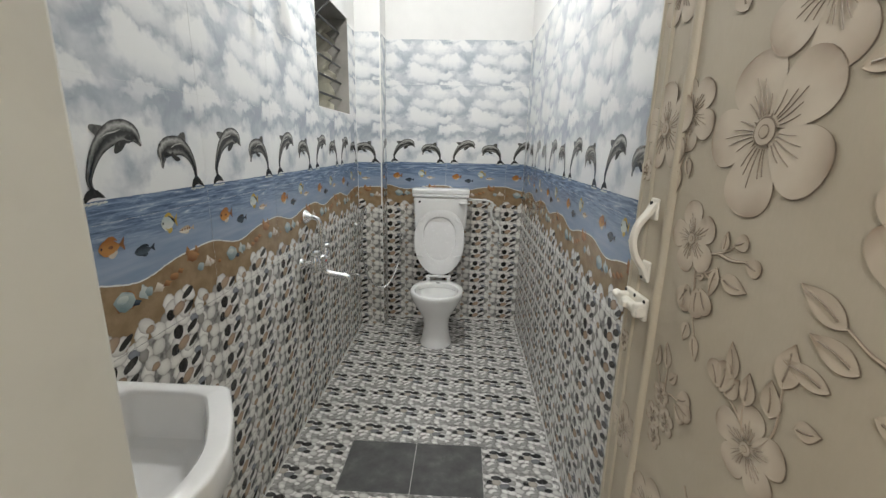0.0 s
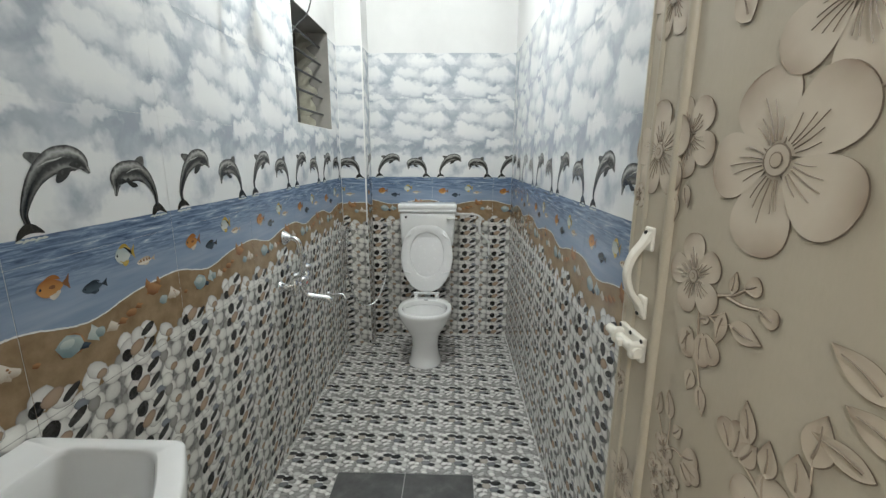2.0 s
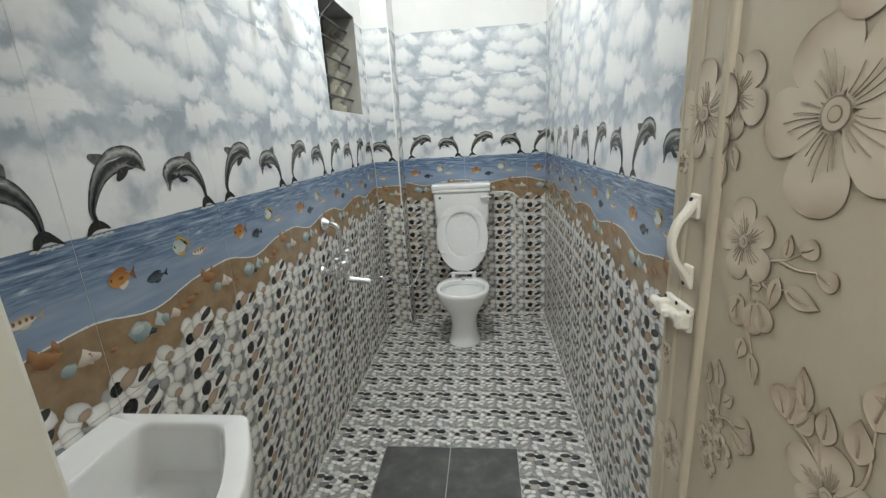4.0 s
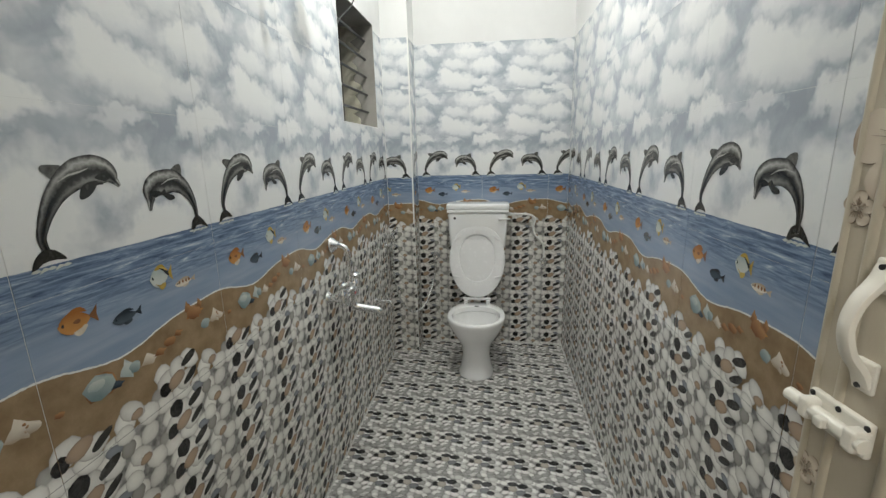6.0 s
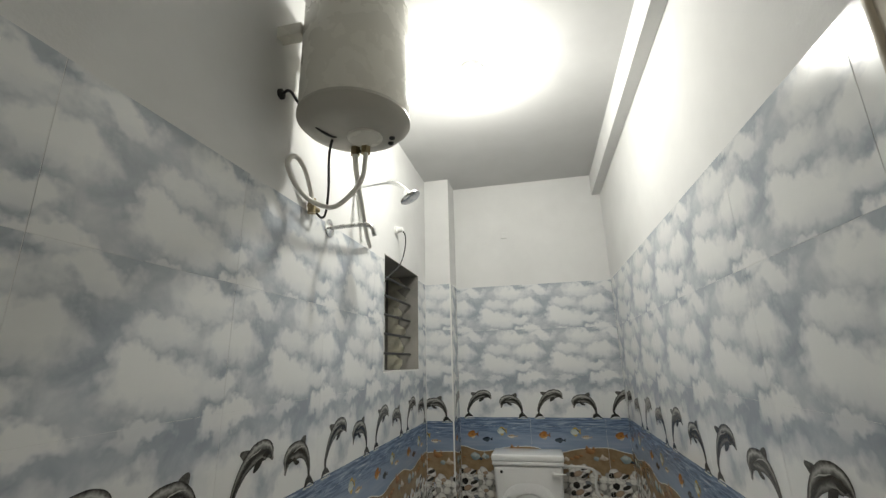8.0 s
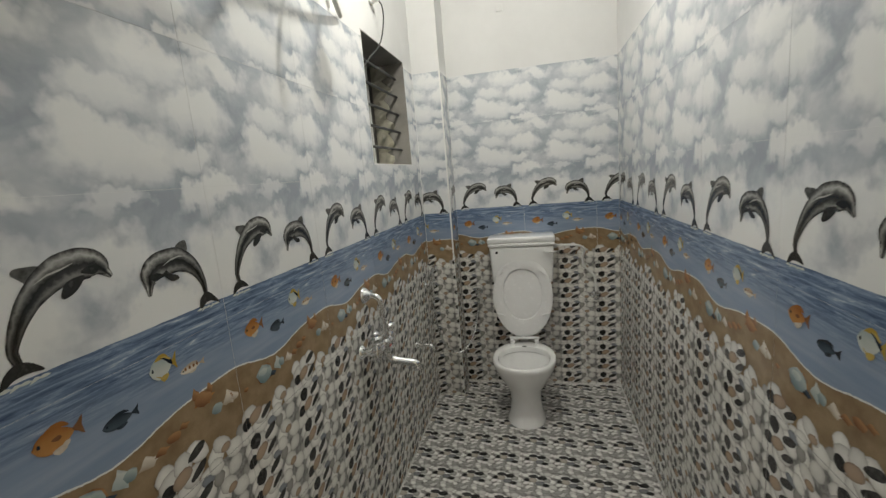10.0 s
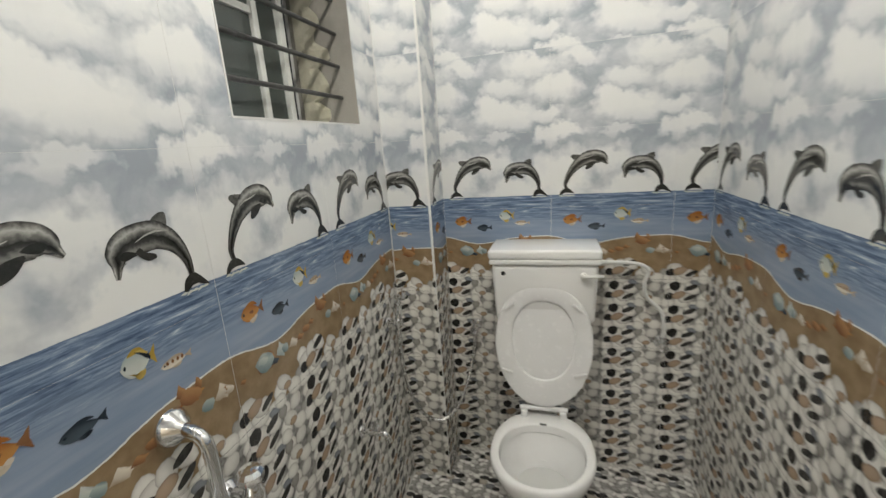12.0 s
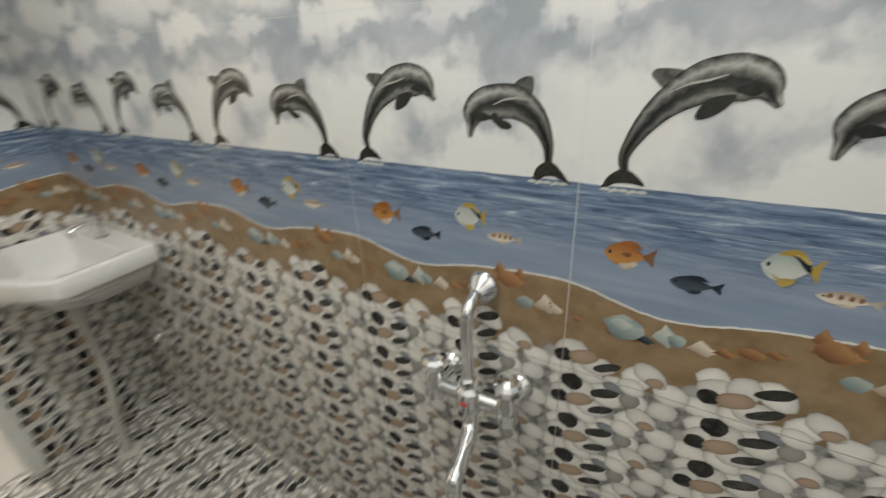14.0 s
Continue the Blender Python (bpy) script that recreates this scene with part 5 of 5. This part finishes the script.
part("spout", tube_bm([(0.070, 0.0, MZ - 0.020), (0.076, 0.004, MZ - 0.046), (0.092, 0.010, MZ - 0.066), (0.135, 0.018, MZ - 0.078), (0.178, 0.024, MZ - 0.086), (0.193, 0.026, MZ - 0.096), (0.196, 0.027, MZ - 0.116)], lambda t: 0.0175 - 0.002 * t, 16), M_CHROME, mixer, smooth=True)
FZ = 1.031
part("riser", tube_bm([(0.074, 0.0, MZ + 0.026), (0.074, 0.0, MZ + 0.085), (0.074, 0.0, FZ - 0.045), (0.066, 0.0, FZ - 0.014), (0.040, 0.0, FZ - 0.001), (0.006, 0.0, FZ)], 0.0115, 14), M_CHROME, mixer, smooth=True)
part("riser_nut", lathe_bm([(0.017, 0.0), (0.017, 0.020)], 6, "z", (0.074, 0, MZ + 0.028)), M_CHROME, mixer)
part("flange", lathe_bm([(0.034, 0.0025), (0.034, 0.006), (0.029, 0.014), (0.017, 0.028), (0.012, 0.034)], 28, "x", (0, 0, FZ)), M_CHROME, mixer, smooth=True)
part("red_mark", box_bm((0.0960, -0.008, MZ - 0.004), (0.0980, 0.008, MZ + 0.004), 0.001), M_RED, mixer)

# small spare tap lower down the same wall
bib = thing("bib_tap", (0.0025, 2.93, 0.545), "small chrome bib tap low on the wall", "tap")
part("body", merge(lathe_bm([(0.024, 0.0), (0.023, 0.004), (0.011, 0.010), (0.011, 0.06)], 20, "x"), tube_bm([(0.055, 0, 0), (0.085, 0, -0.002), (0.10, 0, -0.03)], 0.010, 12)), M_CHROME, bib, smooth=True)
part("handle", lathe_bm([(0.006, 0.008), (0.006, 0.024), (0.016, 0.027), (0.015, 0.036)], 10, "z", (0.05, 0, 0)), M_CHROME, bib, smooth=True)

# ---- water heater and its pipes ----
GX, GY, GZ, GR = 0.221, 1.72, 2.280, 0.167
heater = thing("water_heater", (GX, GY, GZ), "cream enamelled cylinder water heater hung high on the wall", "water heater")
part("drum", lathe_bm([(GR - 0.004, 0.040), (GR, 0.046), (GR, 0.430), (GR - 0.012, 0.448), (GR - 0.06, 0.458)], 48), M_GEYSER, heater, smooth=True)
part("base_cap", lathe_bm([(0.05, 0.0), (GR - 0.045, 0.002), (GR - 0.015, 0.012), (GR + 0.003, 0.030), (GR + 0.003, 0.039)], 48), M_BASE, heater, "grey-beige plastic bottom cover", True)
part("service_plate", lathe_bm([(0.055, -0.004), (0.052, -0.010), (0.02, -0.012)], 28, "z", (0.02, 0.035, 0.004)), M_GEYSER, heater, smooth=True)
for sx, sy in ((0.10, 0.06), (0.085, 0.09), (-0.03, 0.115)):
    part("indicator", lathe_bm([(0.009, 0.004), (0.009, -0.006), (0.004, -0.008)], 14, "z", (sx, sy, 0.004)), M_DARK, heater)
for dy in (-0.09, 0.09):
    part("bracket", box_bm((-GX + 0.001, dy - 0.02, 0.30), (-GR + 0.03, dy + 0.02, 0.34), 0.003), M_GEYSER, heater)
pipes = thing("heater_pipes", (0, 0, 0), "cream hoses with brass nuts under the water heater", "pipe")
part("hose", tube_bm([(0.185, 1.81, GZ + 0.002), (0.180, 1.83, 2.22), (0.12, 2.02, 2.16), (0.05, 2.24, 2.118), (0.012, 2.365, 2.108)], 0.0095, 12), M_IVORY, pipes, smooth=True)
part("hose", tube_bm([(0.225, 1.80, GZ + 0.002), (0.225, 1.80, 2.235), (0.20, 1.82, 2.16), (0.12, 1.82, 2.09), (0.06, 1.79, 2.098), (0.040, 1.72, 2.125), (0.032, 1.675, 2.180), (0.030, 1.715, 2.225), (0.028, 1.775, 2.210), (0.026, 1.825, 2.150), (0.02, 1.845, 2.11)], 0.0078, 12), M_IVORY, pipes, smooth=True)
for x, y, z in ((0.185, 1.81, 2.255), (0.225, 1.80, 2.250)):
    part("nut", lathe_bm([(0.016, 0.0), (0.016, 0.036)], 6, "z", (x, y, z)), M_BRASS, pipes)
part("valve", merge(lathe_bm([(0.013, 0.0), (0.013, 0.05)], 12, "z", (0.02, 1.845, 2.085)), tube_bm([(0.02, 1.83, 2.108), (0.02, 1.885, 2.108)], 0.009, 10, curve=False)), M_BRASS, pipes)
elbow = thing("pipe_outlet", (0.0005, 2.005, 2.084), "chrome wall flange with brass elbow at the tile edge", "pipe")
part("flange", lathe_bm([(0.034, 0.0), (0.033, 0.004), (0.016, 0.012)], 24, "x"), M_CHROME, elbow, smooth=True)
part("stub", tube_bm([(0.008, 0, 0), (0.05, 0.0, 0.002), (0.130, 0.0, 0.002), (0.160, 0.010, -0.006), (0.168, 0.026, -0.036)], 0.0080, 12), M_HOSE, elbow, smooth=True)
cable = thing("power_cable", (0, 0, 0), "thin black power cable from heater to wall", "cable")
part("cord", tube_bm([(0.006, 1.657, 2.41), (0.05, 1.63, 2.395), (0.095, 1.61, 2.335), (0.12, 1.66, 2.288), (0.145, 1.72, 2.280), (0.17, 1.74, 2.292)], 0.0045, 8), M_BLACK, cable, smooth=True)
part("cord", tube_bm([(0.14, 1.74, 2.291), (0.12, 1.76, 2.235), (0.08, 1.84, 2.16), (0.05, 1.885, 2.10), (0.03, 1.895, 2.085), (0.006, 1.89, 2.108)], 0.0042, 8), M_BLACK, cable, smooth=True)
part("bush", lathe_bm([(0.016, -0.004), (0.016, 0.008), (0.010, 0.012)], 16, "x", (0.0, 1.657, 2.41)), M_DARK, cable)

# ---- overhead shower ----
shower = thing("overhead_shower", (0.0, 2.212, 2.328), "chrome overhead shower on a short wall arm", "shower")
part("flange", lathe_bm([(0.028, -0.0015), (0.027, 0.004), (0.013, 0.012)], 24, "x"), M_CHROME, shower, smooth=True)
part("arm", tube_bm([(0.002, 0, 0), (0.09, 0.0, 0.008), (0.17, 0, 0.006), (0.215, 0, -0.022), (0.232, 0, -0.042)], 0.0095, 12), M_CHROME, shower, smooth=True)
_hd = lathe_bm([(0.010, 0.03), (0.013, 0.016), (0.030, 0.006), (0.044, -0.004), (0.045, -0.012), (0.038, -0.015)], 28, "z")
bmesh.ops.transform(_hd, matrix=pose(0.243, 0, -0.062, 0, -28, 0), verts=_hd.verts[:])
part("head", _hd, M_CHROME, shower, smooth=True)
drop = thing("riser_pipe", (0.0, 2.232, 0), "thin white pipe down from the shower to the tiles", "pipe")
part("pipe", tube_bm([(0.006, 0, 2.305), (0.007, 0.03, 2.22), (0.006, 0.06, 2.112)], 0.006, 8), M_WHITEP, drop, smooth=True)

# ---- ceiling bulb, spare bulb by the window ----
bulb = thing("ceiling_bulb", (LAMP[0], LAMP[1], 0), "glowing white bulb in a ceiling holder", "lamp")
part("holder", lathe_bm([(0.050, CEIL - 0.0005), (0.048, CEIL - 0.018), (0.030, CEIL - 0.024), (0.026, CEIL - 0.034)], 24), M_WHITEP, bulb, smooth=True)
part("globe", lathe_bm([(0.024, CEIL - 0.034), (0.033, CEIL - 0.050), (0.037, CEIL - 0.066), (0.034, CEIL - 0.084), (0.022, CEIL - 0.096), (0.008, CEIL - 0.100)], 24), M_BULB, bulb, smooth=True)
spare = thing("wall_bulb_holder", (0.0, 2.742, 2.300), "small white holder with black wire above the window", "holder")
part("holder", lathe_bm([(0.022, -0.0015), (0.022, 0.012), (0.015, 0.016), (0.014, 0.04), (0.006, 0.046)], 20, "x"), M_WHITEP, spare, smooth=True)
part("wire", tube_bm([(0.035, 0.005, 0.0), (0.05, 0.02, -0.03), (0.045, 0.03, -0.10), (0.02, 0.02, -0.19), (-0.03, -0.02, -0.26), (-0.06, -0.06, -0.34)], 0.0032, 8), M_BLACK, spare, smooth=True)
socket = thing("wall_plate", (0.53, YB - 0.001, 2.46), "small blank white plate on the end wall", "plate")
part("plate", box_bm((-0.022, -0.006, -0.022), (0.022, 0.008, 0.022), 0.003), M_WALL, socket)

# ---- window ----
window = thing("window_1", (0, 0, 0), "small barred window with cement reveal and white sliding frame", "window", kind="structure")
WD = -0.215
for name, lo, hi, m in (("window_reveal", (WD, WY1 - 0.006, WZ0 + 0.002), (0.0005, WY1 - 0.0005, WZ1 - 0.0045), M_CEMENT), ("window_reveal", (WD, WY0 + 0.0005, WZ0 + 0.002), (0.0005, WY0 + 0.005, WZ1 - 0.0045), M_WALL),
                        ("window_reveal", (WD, WY0 + 0.0005, WZ1 - 0.004), (0.0005, WY1 - 0.0005, WZ1 - 0.0005), M_CEMENT), ("window_sill", (WD, WY0 + 0.0005, WZ0 - 0.003), (0.0008, WY1 - 0.0005, WZ0 + 0.002), M_WALL)):
    part(name, box_bm(lo, hi), m, window)
for i in range(6):
    z = 1.650 + 0.0985 * i - (0.012 if i == 5 else 0)
    if z < WZ1 - 0.01:
        part("window_bar", tube_bm([(-0.052, WY0 - 0.004, z), (-0.052, WY1 + 0.004, z)], 0.0068, 10, curve=False), M_ROD, window, smooth=True)
FX = -0.20
for y in (WY0 + 0.012, 2.965, 3.092):
    part("window_frame", box_bm((FX - 0.014, y - 0.012, WZ0 + 0.003), (FX + 0.014, y + 0.012, WZ1 - 0.004), 0.002), M_ALU, window)
for z in (WZ0 + 0.014, WZ1 - 0.016):
    part("window_frame", box_bm((FX - 0.012, WY0 + 0.026, z - 0.011), (FX + 0.012, 2.951, z + 0.011), 0.002), M_ALU, window)
part("window_frame", box_bm((FX - 0.012, WY0 + 0.026, 1.872), (FX + 0.012, 2.951, 1.892), 0.002), M_ALU, window)
for z0, z1 in ((WZ0 + 0.026, 1.870), (1.894, WZ1 - 0.028)):
    part("pane", box_bm((FX - 0.003, WY0 + 0.026, z0), (FX + 0.003, 2.951, z1)), M_GLASS, window)
part("pane", box_bm((FX - 0.008, 2.978, WZ0 + 0.006), (FX - 0.003, 3.079, WZ1 - 0.006)), M_GLASS, window)
# beyond it: the dark shaft and a flaking cream wall edge close by
wall_box("shaft_wall", (-1.3, 1.9, 0.4), (-1.2, 4.2, 3.0), M_CEMENT, label="bare cement wall across the dark light shaft", category="wall")
rnd = random.Random(4)
flake = bmesh.new()
rows = []
for i in range(22):
    z = WZ0 + 0.004 + i * (WZ1 - WZ0 - 0.012) / 21
    front = -0.105 + 0.022 * math.sin(2 * math.pi * z / 0.098) + rnd.uniform(-0.016, 0.016)
    rows.append([flake.verts.new((-0.186 + (front + 0.186) * k / 4, WY1 - 0.011 - 0.018 * (1 - k / 4) - (rnd.uniform(0.0, 0.006) if 0 < k < 4 else 0.0), z)) for k in range(5)])
for a, b in zip(rows, rows[1:]):
    for k in range(4):
        flake.faces.new((a[k], a[k + 1], b[k + 1], b[k]))
bmesh.ops.solidify(flake, geom=flake.faces[:], thickness=0.004)
bmesh.ops.recalc_face_normals(flake, faces=flake.faces[:])
part("outer_plaster", flake, M_OLDCREAM, window, "flaking cream plaster on the cement reveal")

# white sealant along the foot of the walls
for name, lo, hi in (("trim", (W - 0.006, Y0, 0.0003), (W - 0.001, YB - 0.002, 0.006)), ("trim", (0.001, Y0, 0.0003), (0.005, PY - 0.002, 0.005)), ("trim", (PX + 0.001, YB - 0.006, 0.0003), (W - 0.007, YB - 0.001, 0.005))):
    tagged(part(name, box_bm(lo, hi), M_GROUT), "white sealant joint between wall and floor tiles", "trim", kind="structure")
# bright corner strips on the pier and the end wall
tagged(part("trim", box_bm((PX - 0.0075, PY - 0.0022, 0.0), (PX + 0.0022, PY - 0.0004, TOP)), M_WHITEP), "white corner strip on the tiled pier", "trim", kind="structure")

lay_tiles()
lay_floor()
